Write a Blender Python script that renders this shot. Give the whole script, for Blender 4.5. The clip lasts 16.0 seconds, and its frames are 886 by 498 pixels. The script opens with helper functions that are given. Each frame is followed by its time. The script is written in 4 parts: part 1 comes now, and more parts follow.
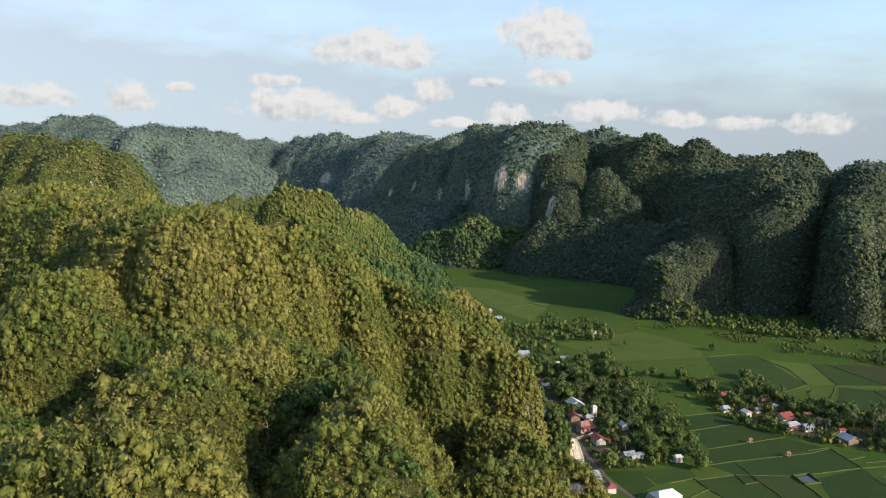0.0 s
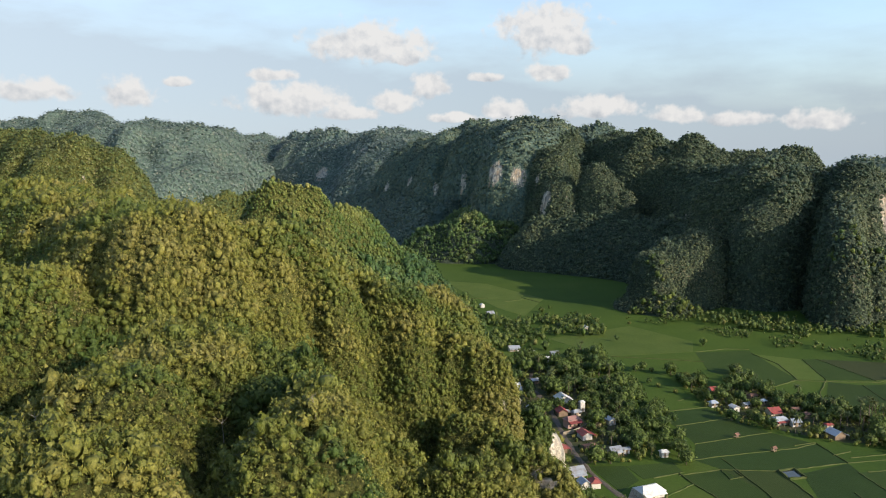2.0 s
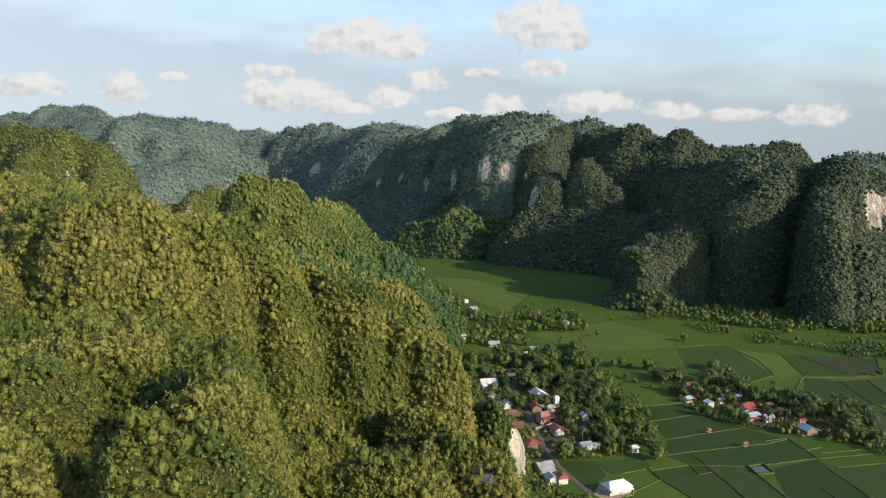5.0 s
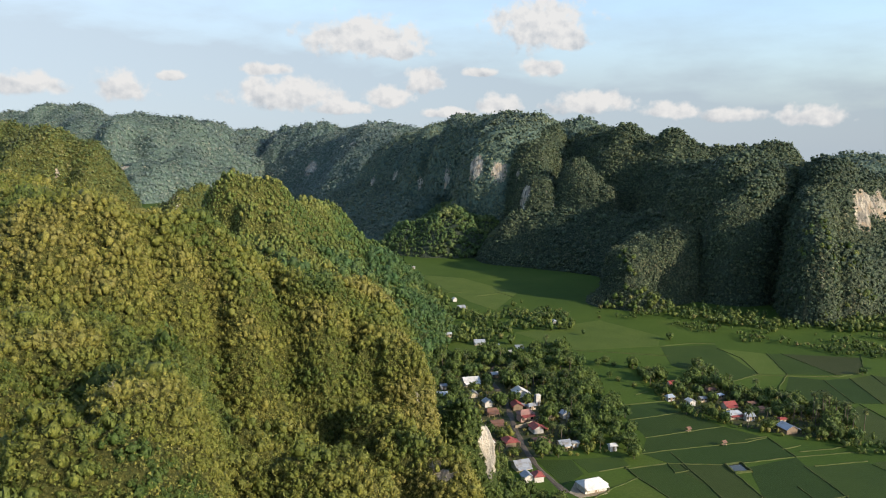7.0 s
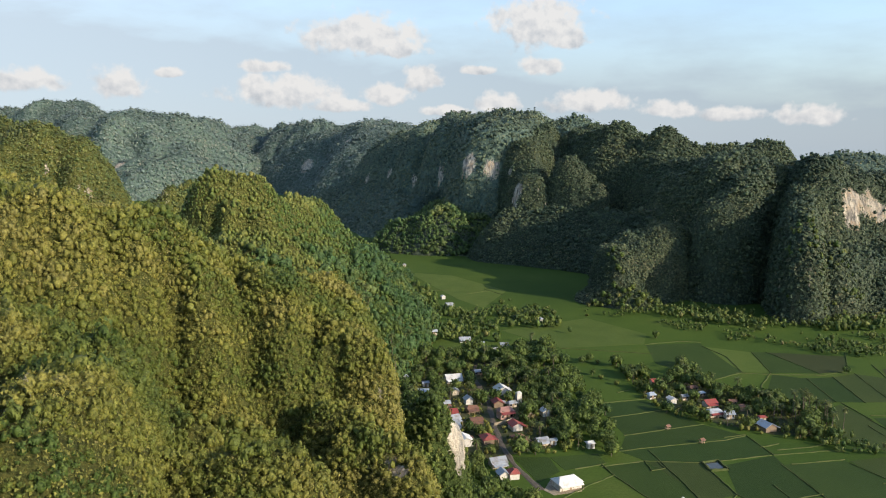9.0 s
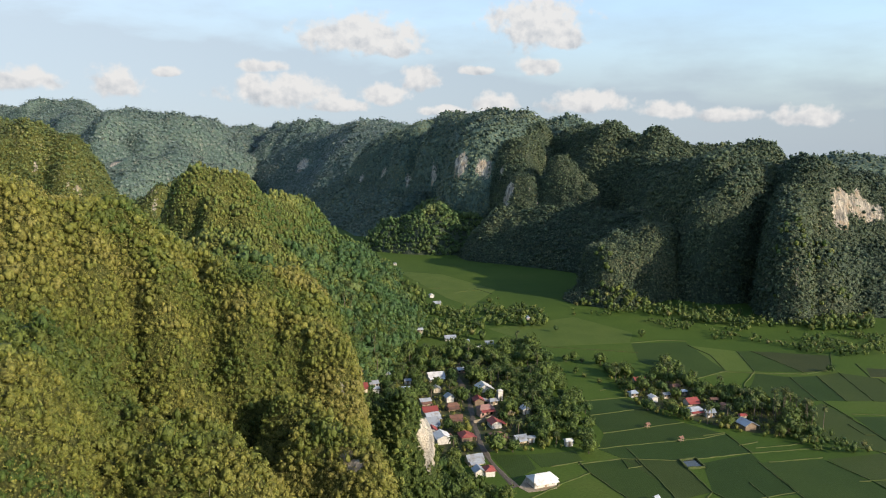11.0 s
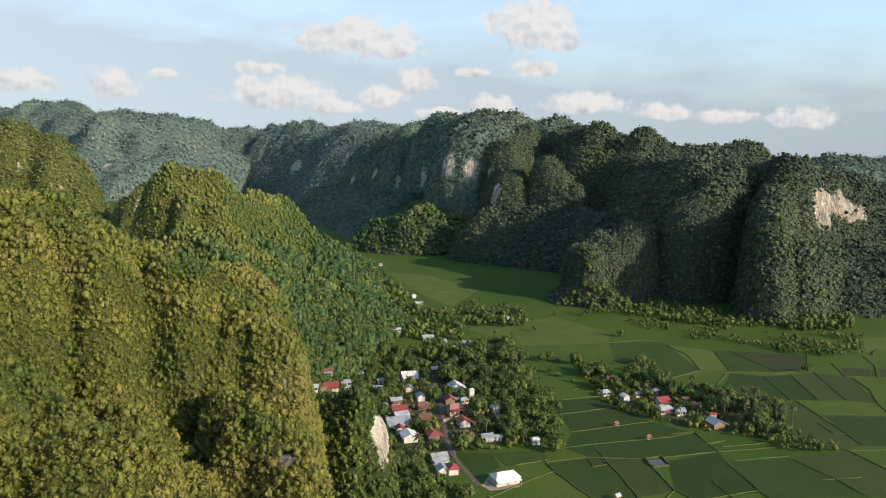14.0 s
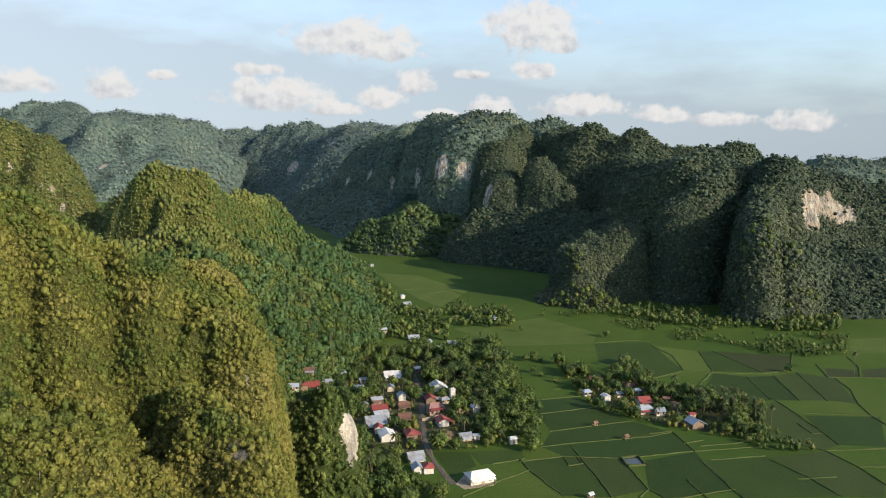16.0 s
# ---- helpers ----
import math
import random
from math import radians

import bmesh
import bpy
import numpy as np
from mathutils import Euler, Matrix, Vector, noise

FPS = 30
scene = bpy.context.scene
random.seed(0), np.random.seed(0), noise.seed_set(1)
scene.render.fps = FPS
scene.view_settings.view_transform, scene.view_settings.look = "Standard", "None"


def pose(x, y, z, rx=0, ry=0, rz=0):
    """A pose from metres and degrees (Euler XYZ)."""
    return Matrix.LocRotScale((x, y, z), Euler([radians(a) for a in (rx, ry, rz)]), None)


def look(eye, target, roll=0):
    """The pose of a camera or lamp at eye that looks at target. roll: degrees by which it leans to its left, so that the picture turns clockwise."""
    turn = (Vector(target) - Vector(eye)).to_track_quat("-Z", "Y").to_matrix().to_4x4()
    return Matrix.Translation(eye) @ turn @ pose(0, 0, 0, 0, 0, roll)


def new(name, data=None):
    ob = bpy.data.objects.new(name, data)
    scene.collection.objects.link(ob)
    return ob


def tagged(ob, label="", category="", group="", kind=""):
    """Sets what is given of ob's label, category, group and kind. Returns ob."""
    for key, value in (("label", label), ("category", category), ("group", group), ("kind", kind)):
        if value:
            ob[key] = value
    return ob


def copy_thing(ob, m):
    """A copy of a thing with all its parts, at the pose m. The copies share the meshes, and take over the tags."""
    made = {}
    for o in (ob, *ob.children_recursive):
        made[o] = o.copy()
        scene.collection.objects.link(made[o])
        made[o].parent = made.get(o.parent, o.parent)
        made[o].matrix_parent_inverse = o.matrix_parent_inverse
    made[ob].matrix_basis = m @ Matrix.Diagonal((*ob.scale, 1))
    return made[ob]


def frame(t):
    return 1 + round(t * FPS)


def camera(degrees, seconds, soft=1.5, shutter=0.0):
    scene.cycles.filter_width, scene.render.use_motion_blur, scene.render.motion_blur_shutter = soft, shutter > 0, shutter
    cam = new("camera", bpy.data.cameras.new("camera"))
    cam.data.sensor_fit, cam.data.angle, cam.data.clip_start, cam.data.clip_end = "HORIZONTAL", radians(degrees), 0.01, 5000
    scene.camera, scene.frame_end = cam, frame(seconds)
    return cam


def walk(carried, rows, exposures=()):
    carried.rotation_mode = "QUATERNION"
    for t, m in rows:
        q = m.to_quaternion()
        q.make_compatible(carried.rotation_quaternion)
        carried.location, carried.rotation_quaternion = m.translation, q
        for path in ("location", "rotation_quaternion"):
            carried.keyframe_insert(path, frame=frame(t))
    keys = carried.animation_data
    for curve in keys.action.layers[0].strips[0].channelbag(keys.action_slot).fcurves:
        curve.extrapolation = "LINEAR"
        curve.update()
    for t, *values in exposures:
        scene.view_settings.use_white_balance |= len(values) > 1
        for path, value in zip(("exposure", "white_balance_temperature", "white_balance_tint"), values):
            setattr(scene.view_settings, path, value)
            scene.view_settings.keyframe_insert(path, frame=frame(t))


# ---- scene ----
# an aerial slide to the right beside karst hills over a rice valley
cam = camera(61.3, 16.0, soft=1.0)
PATH = [
    (0, (0.408, -0.454, 127.583), (0.455, 1.531, 127.344), -0.1),
    (0.5, (1.591, -0.177, 127.53), (1.639, 1.807, 127.288), -0.1),
    (1, (2.983, 0.052, 127.467), (3.03, 2.036, 127.221), -0.1),
    (1.5, (4.526, 0.187, 127.383), (4.574, 2.17, 127.134), -0.2),
    (2, (6.19, 0.4, 127.299), (6.239, 2.384, 127.047), -0.1),
    (2.5, (7.984, 0.612, 127.201), (8.034, 2.595, 126.945), -0.1),
    (3, (9.874, 0.831, 127.084), (9.924, 2.814, 126.826), -0.1),
    (3.5, (11.842, 1.015, 126.991), (11.893, 2.997, 126.731), -0.1),
    (4, (13.881, 1.183, 126.878), (13.933, 3.166, 126.617), -0.1),
    (6.5, (24.488, 1.768, 125.831), (24.545, 3.75, 125.567), 0.1),
    (7, (26.737, 1.816, 125.692), (26.794, 3.797, 125.428), 0.1),
    (7.5, (28.97, 1.862, 125.549), (29.027, 3.843, 125.284), 0.2),
    (8, (31.162, 1.915, 125.385), (31.218, 3.896, 125.119), 0.2),
    (8.5, (33.383, 2.017, 125.246), (33.441, 3.998, 124.978), 0.3),
    (9, (35.559, 2.103, 125.081), (35.618, 4.084, 124.812), 0.3),
    (11.5, (46.472, 2.532, 123.147), (46.535, 4.513, 122.88), 0.5),
    (12, (48.732, 2.526, 122.923), (48.796, 4.507, 122.657), 0.5),
    (12.5, (50.983, 2.494, 122.692), (51.047, 4.475, 122.427), 0.5),
    (13, (53.207, 2.448, 122.435), (53.271, 4.429, 122.171), 0.5),
    (13.5, (55.378, 2.39, 122.166), (55.443, 4.372, 121.903), 0.5),
    (14, (57.596, 2.3, 121.875), (57.662, 4.282, 121.613), 0.5),
    (14.5, (59.881, 2.172, 121.592), (59.947, 4.154, 121.331), 0.5),
    (15, (62.242, 1.959, 121.316), (62.308, 3.941, 121.057), 0.5),
    (15.5, (64.54, 1.695, 121.09), (64.606, 3.678, 120.832), 0.5),
    (16, (66.794, 1.393, 120.914), (66.86, 3.376, 120.657), 0.6),
]
walk(cam, [(t, look(eye, target, roll)) for t, eye, target, roll in PATH], [(0, 0.88), (16, 0.88)])

# ---- light: late afternoon sun from beyond the right of the valley mouth, clear sky with fair-weather clouds ----
SUN_AZ, SUN_EL = radians(-34), radians(22)
SUN_FROM = Vector((math.cos(SUN_EL) * math.cos(SUN_AZ), math.cos(SUN_EL) * math.sin(SUN_AZ), math.sin(SUN_EL)))
world = bpy.data.worlds.new("sky")
scene.world = world
world.use_nodes = True
wn, wl = world.node_tree.nodes, world.node_tree.links
sky = wn.new("ShaderNodeTexSky")
sky.sky_type, sky.sun_disc = "NISHITA", False
sky.sun_elevation, sky.sun_rotation = SUN_EL, radians(90) - SUN_AZ
sky.air_density, sky.dust_density, sky.ozone_density = 1.0, 0.6, 1.5
wn["Background"].inputs["Strength"].default_value = 0.15
wl.new(sky.outputs["Color"], wn["Background"].inputs["Color"])
sun = new("sun", bpy.data.lights.new("sun", "SUN"))
sun.data.energy, sun.data.angle, sun.data.color = 3.6, radians(0.6), (1.0, 0.855, 0.66)
sun.matrix_world = look(SUN_FROM * 100, (0, 0, 0))

# ---- materials ----
def material(name, rough=0.8, spec=0.2):
    m = bpy.data.materials.new(name)
    m.use_nodes = True
    p = m.node_tree.nodes["Principled BSDF"]
    p.inputs["Roughness"].default_value, p.inputs["Specular IOR Level"].default_value = rough, spec
    return m, m.node_tree.nodes, m.node_tree.links, p


def ramp(nodes, links, source, stops):
    r = nodes.new("ShaderNodeValToRGB")
    while len(r.color_ramp.elements) < len(stops):
        r.color_ramp.elements.new(0.5)
    for e, (at, colour) in zip(r.color_ramp.elements, stops):
        e.position, e.color = at, (*colour, 1)
    links.new(source, r.inputs["Fac"])
    return r.outputs["Color"]


def noise_tex(nodes, links, scale, detail=4.0, vector=None, roughness=0.6):
    n = nodes.new("ShaderNodeTexNoise")
    n.inputs["Scale"].default_value, n.inputs["Detail"].default_value, n.inputs["Roughness"].default_value = scale, detail, roughness
    if vector is None:
        vector = nodes.new("ShaderNodeNewGeometry").outputs["Position"]
    links.new(vector, n.inputs["Vector"])
    return n.outputs["Fac"]


def mix(nodes, links, fac, a, b, kind="MIX"):
    n = nodes.new("ShaderNodeMix")
    n.data_type, n.blend_type = "RGBA", kind
    for socket, value in ((n.inputs[0], fac), (n.inputs[6], a), (n.inputs[7], b)):
        if isinstance(value, (int, float)):
            socket.default_value = value
        elif isinstance(value, tuple):
            socket.default_value = (*value, 1)
        else:
            links.new(value, socket)
    return n.outputs[2]


def bump(nodes, links, p, height, strength, distance):
    b = nodes.new("ShaderNodeBump")
    b.inputs["Strength"].default_value, b.inputs["Distance"].default_value = strength, distance
    links.new(height, b.inputs["Height"])
    links.new(b.outputs["Normal"], p.inputs["Normal"])


def stretched(nodes, links, sx, sy, sz):
    g, m = nodes.new("ShaderNodeNewGeometry"), nodes.new("ShaderNodeMapping")
    m.inputs["Scale"].default_value = (sx, sy, sz)
    links.new(g.outputs["Position"], m.inputs["Vector"])
    return m.outputs["Vector"]


def attribute(nodes, name):
    a = nodes.new("ShaderNodeAttribute")
    a.attribute_name = name
    return a.outputs["Fac"]


def hillside_material(name, scrub, fineness=1.3, pale=1.0):
    """Limestone, bare where the mesh's rock value is high, under soil, ferns and creepers."""
    m, n, l, p = material(name, 0.9, 0.15)
    streak = noise_tex(n, l, 1.0, 6, stretched(n, l, 0.35, 0.35, 0.06))
    blotch = noise_tex(n, l, 0.12, 5)
    stone = ramp(n, l, streak, [(at, tuple(min(0.75, pale * v) for v in c)) for at, c in ((0.3, (0.09, 0.085, 0.08)), (0.46, (0.25, 0.23, 0.20)), (0.58, (0.42, 0.37, 0.30)), (0.72, (0.60, 0.54, 0.44)))])
    stone = mix(n, l, ramp(n, l, blotch, [(0.5, (0, 0, 0)), (0.7, (1, 1, 1))]), stone, (0.34, 0.25, 0.16))
    green = ramp(n, l, noise_tex(n, l, fineness, 8, None, 0.75), [(0.38, (scrub[0] * 0.5, scrub[1] * 0.5, scrub[2] * 0.5)), (0.5, scrub), (0.62, (scrub[0] * 1.6, scrub[1] * 1.35, scrub[2] * 1.2))])
    edge = n.new("ShaderNodeMath")
    edge.operation = "ADD"
    l.new(attribute(n, "rock"), edge.inputs[0])
    wobble = n.new("ShaderNodeMath")
    wobble.operation = "MULTIPLY_ADD"
    wobble.inputs[1].default_value, wobble.inputs[2].default_value = 1.2, -0.6
    l.new(noise_tex(n, l, 0.5, 5), wobble.inputs[0])
    l.new(wobble.outputs[0], edge.inputs[1])
    mask = ramp(n, l, edge.outputs[0], [(0.42, (0, 0, 0)), (0.58, (1, 1, 1))])
    l.new(mix(n, l, mask, green, stone), p.inputs["Base Color"])
    relief = n.new("ShaderNodeMath")
    relief.operation = "ADD"
    l.new(streak, relief.inputs[0])
    l.new(noise_tex(n, l, fineness, 8, None, 0.75), relief.inputs[1])
    bump(n, l, p, relief.outputs[0], 1.0, 1.6)
    return m


def foliage_material(name, dark, mid, light, dry, gloss=0.3, leaf=2.2, soft=1.0, vary=0.3):
    """Leaves: the mesh's tint value sets the kind of tree, each clump differs a little."""
    m, n, l, p = material(name, 0.5, gloss)
    colour = ramp(n, l, attribute(n, "tint"), [(0.0, dark), (0.4, mid), (0.75, light), (1.0, dry)])
    isle = n.new("ShaderNodeNewGeometry").outputs["Random Per Island"]
    colour = mix(n, l, 1.0, colour, ramp(n, l, isle, [(0.0, (1 - vary, 1 - 0.95 * vary, 1 - vary)), (0.6, (1, 1, 1)), (1.0, (1 + vary, 1 + 0.95 * vary, 1 + 0.8 * vary))]), "MULTIPLY")
    fine = noise_tex(n, l, leaf, 5, None, 0.75)
    colour = mix(n, l, 1.0, colour, ramp(n, l, fine, [(0.36, (1 - 0.65 * soft, 1 - 0.62 * soft, 1 - 0.65 * soft)), (0.48, (1.0, 1.0, 1.0)), (0.62, (1 + 0.75 * soft, 1 + 0.65 * soft, 1 + 0.45 * soft))]), "MULTIPLY")
    l.new(colour, p.inputs["Base Color"])
    bump(n, l, p, fine, 0.7 * soft, 1.0 / leaf)
    t, s = n.new("ShaderNodeBsdfTranslucent"), n.new("ShaderNodeMixShader")
    l.new(colour, t.inputs["Color"])
    s.inputs[0].default_value = 0.25
    l.new(p.outputs[0], s.inputs[1])
    l.new(t.outputs[0], s.inputs[2])
    l.new(s.outputs[0], n["Material Output"].inputs["Surface"])
    return m


HILLSIDE = hillside_material("limestone_and_scrub", (0.085, 0.095, 0.026))
# pinnacle: cream stone, brightened further in colour for sun on its face
HILLSIDE_PALE = hillside_material("sunlit_cream_limestone_and_scrub", (0.052, 0.080, 0.022), 1.3, 1.7)
# ridge slopes: dark scrub with blue added to its colour for haze
HILLSIDE_RIDGE_HAZE = hillside_material("limestone_and_hazy_dark_scrub", (0.048, 0.066, 0.044))
# far slopes: blue distance haze painted into the scrub colour
HILLSIDE_FAR_HAZE = hillside_material("limestone_and_hazy_far_woods", (0.082, 0.126, 0.104), 0.2)
LEAVES = foliage_material("forest_leaves", (0.057, 0.090, 0.021), (0.126, 0.141, 0.030), (0.178, 0.170, 0.042), (0.190, 0.165, 0.080), 0.2, 3.2, 0.62, 0.2)
LEAVES_PEAK = foliage_material("pointed_hill_leaves", (0.056, 0.098, 0.026), (0.108, 0.138, 0.034), (0.164, 0.168, 0.046), (0.190, 0.166, 0.085), 0.2, 1.3, 0.6, 0.26)
LEAVES_FLANK = foliage_material("flank_leaves", (0.044, 0.088, 0.031), (0.079, 0.123, 0.041), (0.127, 0.156, 0.053), (0.182, 0.165, 0.079), 0.2, 0.9, 0.7)
# left hill: olive leaves, muted in colour for the haze before them
LEAVES_OLIVE = foliage_material("left_hill_hazy_leaves", (0.052, 0.083, 0.029), (0.087, 0.116, 0.038), (0.132, 0.146, 0.049), (0.168, 0.151, 0.078), 0.25, 0.5, 0.8)
# ridge trees: deep green, blued in the base colour to stand in for haze
LEAVES_RIDGE_HAZE = foliage_material("hazy_ridge_leaves", (0.041, 0.064, 0.044), (0.062, 0.090, 0.054), (0.096, 0.116, 0.062), (0.132, 0.126, 0.078), 0.2, 0.55, 0.7)
LEAVES_TREE = foliage_material("village_tree_leaves", (0.043, 0.077, 0.021), (0.080, 0.114, 0.028), (0.130, 0.150, 0.040), (0.178, 0.158, 0.068), 0.2, 1.0, 0.8, 0.35)
# upper ridge and far ranges: haze painted into the leaf colours, stronger with distance
LEAVES_MILD_HAZE = foliage_material("mild_haze_leaves", (0.060, 0.094, 0.078), (0.088, 0.122, 0.088), (0.122, 0.150, 0.094), (0.168, 0.160, 0.106), 0.2, 0.36, 0.7)
LEAVES_FAR_HAZE = foliage_material("far_haze_leaves", (0.090, 0.130, 0.130), (0.115, 0.157, 0.146), (0.148, 0.181, 0.152), (0.188, 0.190, 0.155), 0.2, 0.14, 0.4)


def field_material():
    m, n, l, p = material("rice_and_grass", 0.85, 0.1)
    big, fine = noise_tex(n, l, 0.012, 4), noise_tex(n, l, 0.8, 6)
    c = ramp(n, l, big, [(0.3, (0.042, 0.077, 0.012)), (0.55, (0.060, 0.098, 0.015)), (0.75, (0.082, 0.110, 0.022))])
    c = mix(n, l, 0.5, c, ramp(n, l, fine, [(0.3, (0.5, 0.5, 0.5)), (0.7, (1, 1, 1))]), "MULTIPLY")
    l.new(c, p.inputs["Base Color"])
    bump(n, l, p, fine, 0.6, 0.3)
    return m


FIELD = field_material()

# ---- clouds: a far backdrop of thin haze and fair-weather cumulus ----
# (bearing, elevation, half width, half height), degrees, placed to fit the view from the camera's mid path
CLOUDS = [(-4.3, 9.4, 5.6, 2.3), (-1.6, 8.6, 2.6, 1.0), (8.7, 10.3, 4.6, 2.9), (10.8, 9.3, 2.4, 1.2), (9.2, 7.4, 2.3, 1.0), (-9.9, 5.3, 5.2, 1.9), (-2.6, 5.3, 2.4, 1.3), (0.1, 6.5, 2.0, 1.5),
          (-21.3, 5.6, 2.3, 1.7), (5.8, 4.7, 2.6, 1.2), (12.3, 4.8, 4.2, 1.3), (18.2, 4.2, 2.6, 1.0), (22.6, 3.9, 2.8, 0.8), (27.6, 3.7, 2.9, 1.1), (-18.1, 6.6, 1.4, 0.5), (-27.3, 5.6, 3.4, 1.2),
          (4.3, 7.2, 1.8, 0.5), (-11.5, 7.2, 2.4, 0.7), (-6.0, 4.5, 3.4, 0.8), (2.0, 4.2, 3.0, 0.6)]
CLOUD_FAR = 4700.0


def cloud_material():
    m = bpy.data.materials.new("clouds_and_haze")
    m.use_nodes = True
    n, l = m.node_tree.nodes, m.node_tree.links
    n.remove(n["Principled BSDF"])

    def calc(op, *values, clamp=False):
        node = n.new("ShaderNodeMath")
        node.operation, node.use_clamp = op, clamp
        for socket, v in zip(node.inputs, values):
            if isinstance(v, (int, float)):
                socket.default_value = v
            else:
                l.new(v, socket)
        return node.outputs[0]
    at = n.new("ShaderNodeSeparateXYZ")
    l.new(n.new("ShaderNodeTexCoord").outputs["Object"], at.inputs[0])
    az = calc("MULTIPLY", calc("ARCTAN2", at.outputs[0], at.outputs[1]), 57.2958)
    el = calc("MULTIPLY", calc("ARCTAN2", at.outputs[2], CLOUD_FAR), 57.2958)
    place = n.new("ShaderNodeCombineXYZ")
    l.new(az, place.inputs[0]), l.new(el, place.inputs[1])

    def puff(scale, detail, dx=0.0, dy=0.0, sx=1.0, sy=1.0):
        mp = n.new("ShaderNodeMapping")
        mp.inputs["Location"].default_value, mp.inputs["Scale"].default_value = (dx, dy, 0), (sx, sy, 1)
        l.new(place.outputs[0], mp.inputs["Vector"])
        t = n.new("ShaderNodeTexNoise")
        t.inputs["Scale"].default_value, t.inputs["Detail"].default_value, t.inputs["Roughness"].default_value = scale, detail, 0.55
        l.new(mp.outputs[0], t.inputs["Vector"])
        return t.outputs["Fac"]
    billow = calc("MULTIPLY_ADD", puff(0.68, 3.4), 2.0, -1.0)
    shape = weight = rise = None
    for a, e, w, h in CLOUDS:
        up = calc("DIVIDE", calc("SUBTRACT", el, e), h)
        # flatter below than above
        far = calc("MAXIMUM", up, calc("MULTIPLY", up, -1.5))
        across = calc("DIVIDE", calc("SUBTRACT", az, a), w)
        d = calc("SQRT", calc("ADD", calc("MULTIPLY", across, across), calc("MULTIPLY", far, far)))
        one = calc("SUBTRACT", 0.85, d)
        mine = calc("ADD", one, 0.3, clamp=True)
        lift = calc("MULTIPLY", mine, calc("MULTIPLY_ADD", across, 0.25, up))
        shape = one if shape is None else calc("MAXIMUM", shape, one)
        weight = mine if weight is None else calc("ADD", weight, mine)
        rise = lift if rise is None else calc("ADD", rise, lift)
    density = calc("MULTIPLY_ADD", billow, 0.75, shape)
    body = calc("MULTIPLY", calc("ADD", density, 0.08), 2.3, clamp=True)
    body = calc("MULTIPLY", calc("MULTIPLY", body, body), calc("SUBTRACT", 3.0, calc("MULTIPLY", body, 2.0)))
    body = calc("MULTIPLY", body, 0.94)
    # brighter towards the top and the sun's side, with the billows' own light and shade
    lit = calc("SUBTRACT", puff(0.75, 4.5), puff(0.75, 3.5, 0.3, 0.45))
    lit = calc("MULTIPLY_ADD", lit, 1.3, calc("MULTIPLY_ADD", calc("DIVIDE", rise, calc("ADD", weight, 0.05)), 0.42, 0.66), clamp=True)
    bright = ramp(n, l, lit, [(0.2, (0.58, 0.62, 0.67)), (0.5, (0.80, 0.81, 0.83)), (0.8, (1.0, 0.98, 0.96))])
    # thin high cloud and low haze
    streaks = calc("MULTIPLY_ADD", puff(0.35, 5, 3.0, 1.0, 0.35, 1.2), 2.4, -0.95, clamp=True)
    low = calc("POWER", calc("SUBTRACT", 1.0, calc("DIVIDE", el, 12.0), clamp=True), 1.2)
    west = calc("MULTIPLY_ADD", az, -0.010, 0.50, clamp=True)
    veil = calc("ADD", calc("ADD", calc("MULTIPLY", streaks, 0.25), calc("MULTIPLY", low, 1.25)), west, clamp=True)
    veil_e, cloud_e = n.new("ShaderNodeEmission"), n.new("ShaderNodeEmission")
    veil_e.inputs["Color"].default_value = (0.72, 0.85, 0.98, 1)
    l.new(bright, cloud_e.inputs["Color"])
    cloud_e.inputs["Strength"].default_value = CLOUD
    l.new(calc("MULTIPLY_ADD", az, -0.0020, VEIL), veil_e.inputs["Strength"])
    clear = n.new("ShaderNodeBsdfTransparent")
    s1, s2 = n.new("ShaderNodeMixShader"), n.new("ShaderNodeMixShader")
    l.new(calc("MULTIPLY", veil, 0.95), s1.inputs[0]), l.new(clear.outputs[0], s1.inputs[1]), l.new(veil_e.outputs[0], s1.inputs[2])
    l.new(body, s2.inputs[0]), l.new(s1.outputs[0], s2.inputs[1]), l.new(cloud_e.outputs[0], s2.inputs[2])
    l.new(s2.outputs[0], n["Material Output"].inputs["Surface"])
    return m


VEIL, CLOUD = 0.385, 0.455


def cloud_backdrop():
    bm = bmesh.new()
    steps = 48
    rows = [[bm.verts.new((CLOUD_FAR * math.sin(a), CLOUD_FAR * math.cos(a), z)) for a in (radians(-60 + 120 * k / steps) for k in range(steps + 1))] for z in (-40, 700, 1600, 2600)]
    for a, b in zip(rows, rows[1:]):
        for k in range(steps):
            bm.faces.new((a[k], a[k + 1], b[k + 1], b[k]))
    me = bpy.data.meshes.new("backdrop")
    bm.to_mesh(me), bm.free()
    me.materials.append(cloud_material())
    ob = new("backdrop", me)
    ob.location = (33, 0, 0)
    ob.visible_shadow = False
    return tagged(ob, "white fair-weather clouds and thin haze in a pale blue sky", "sky", kind="structure")


cloud_backdrop()

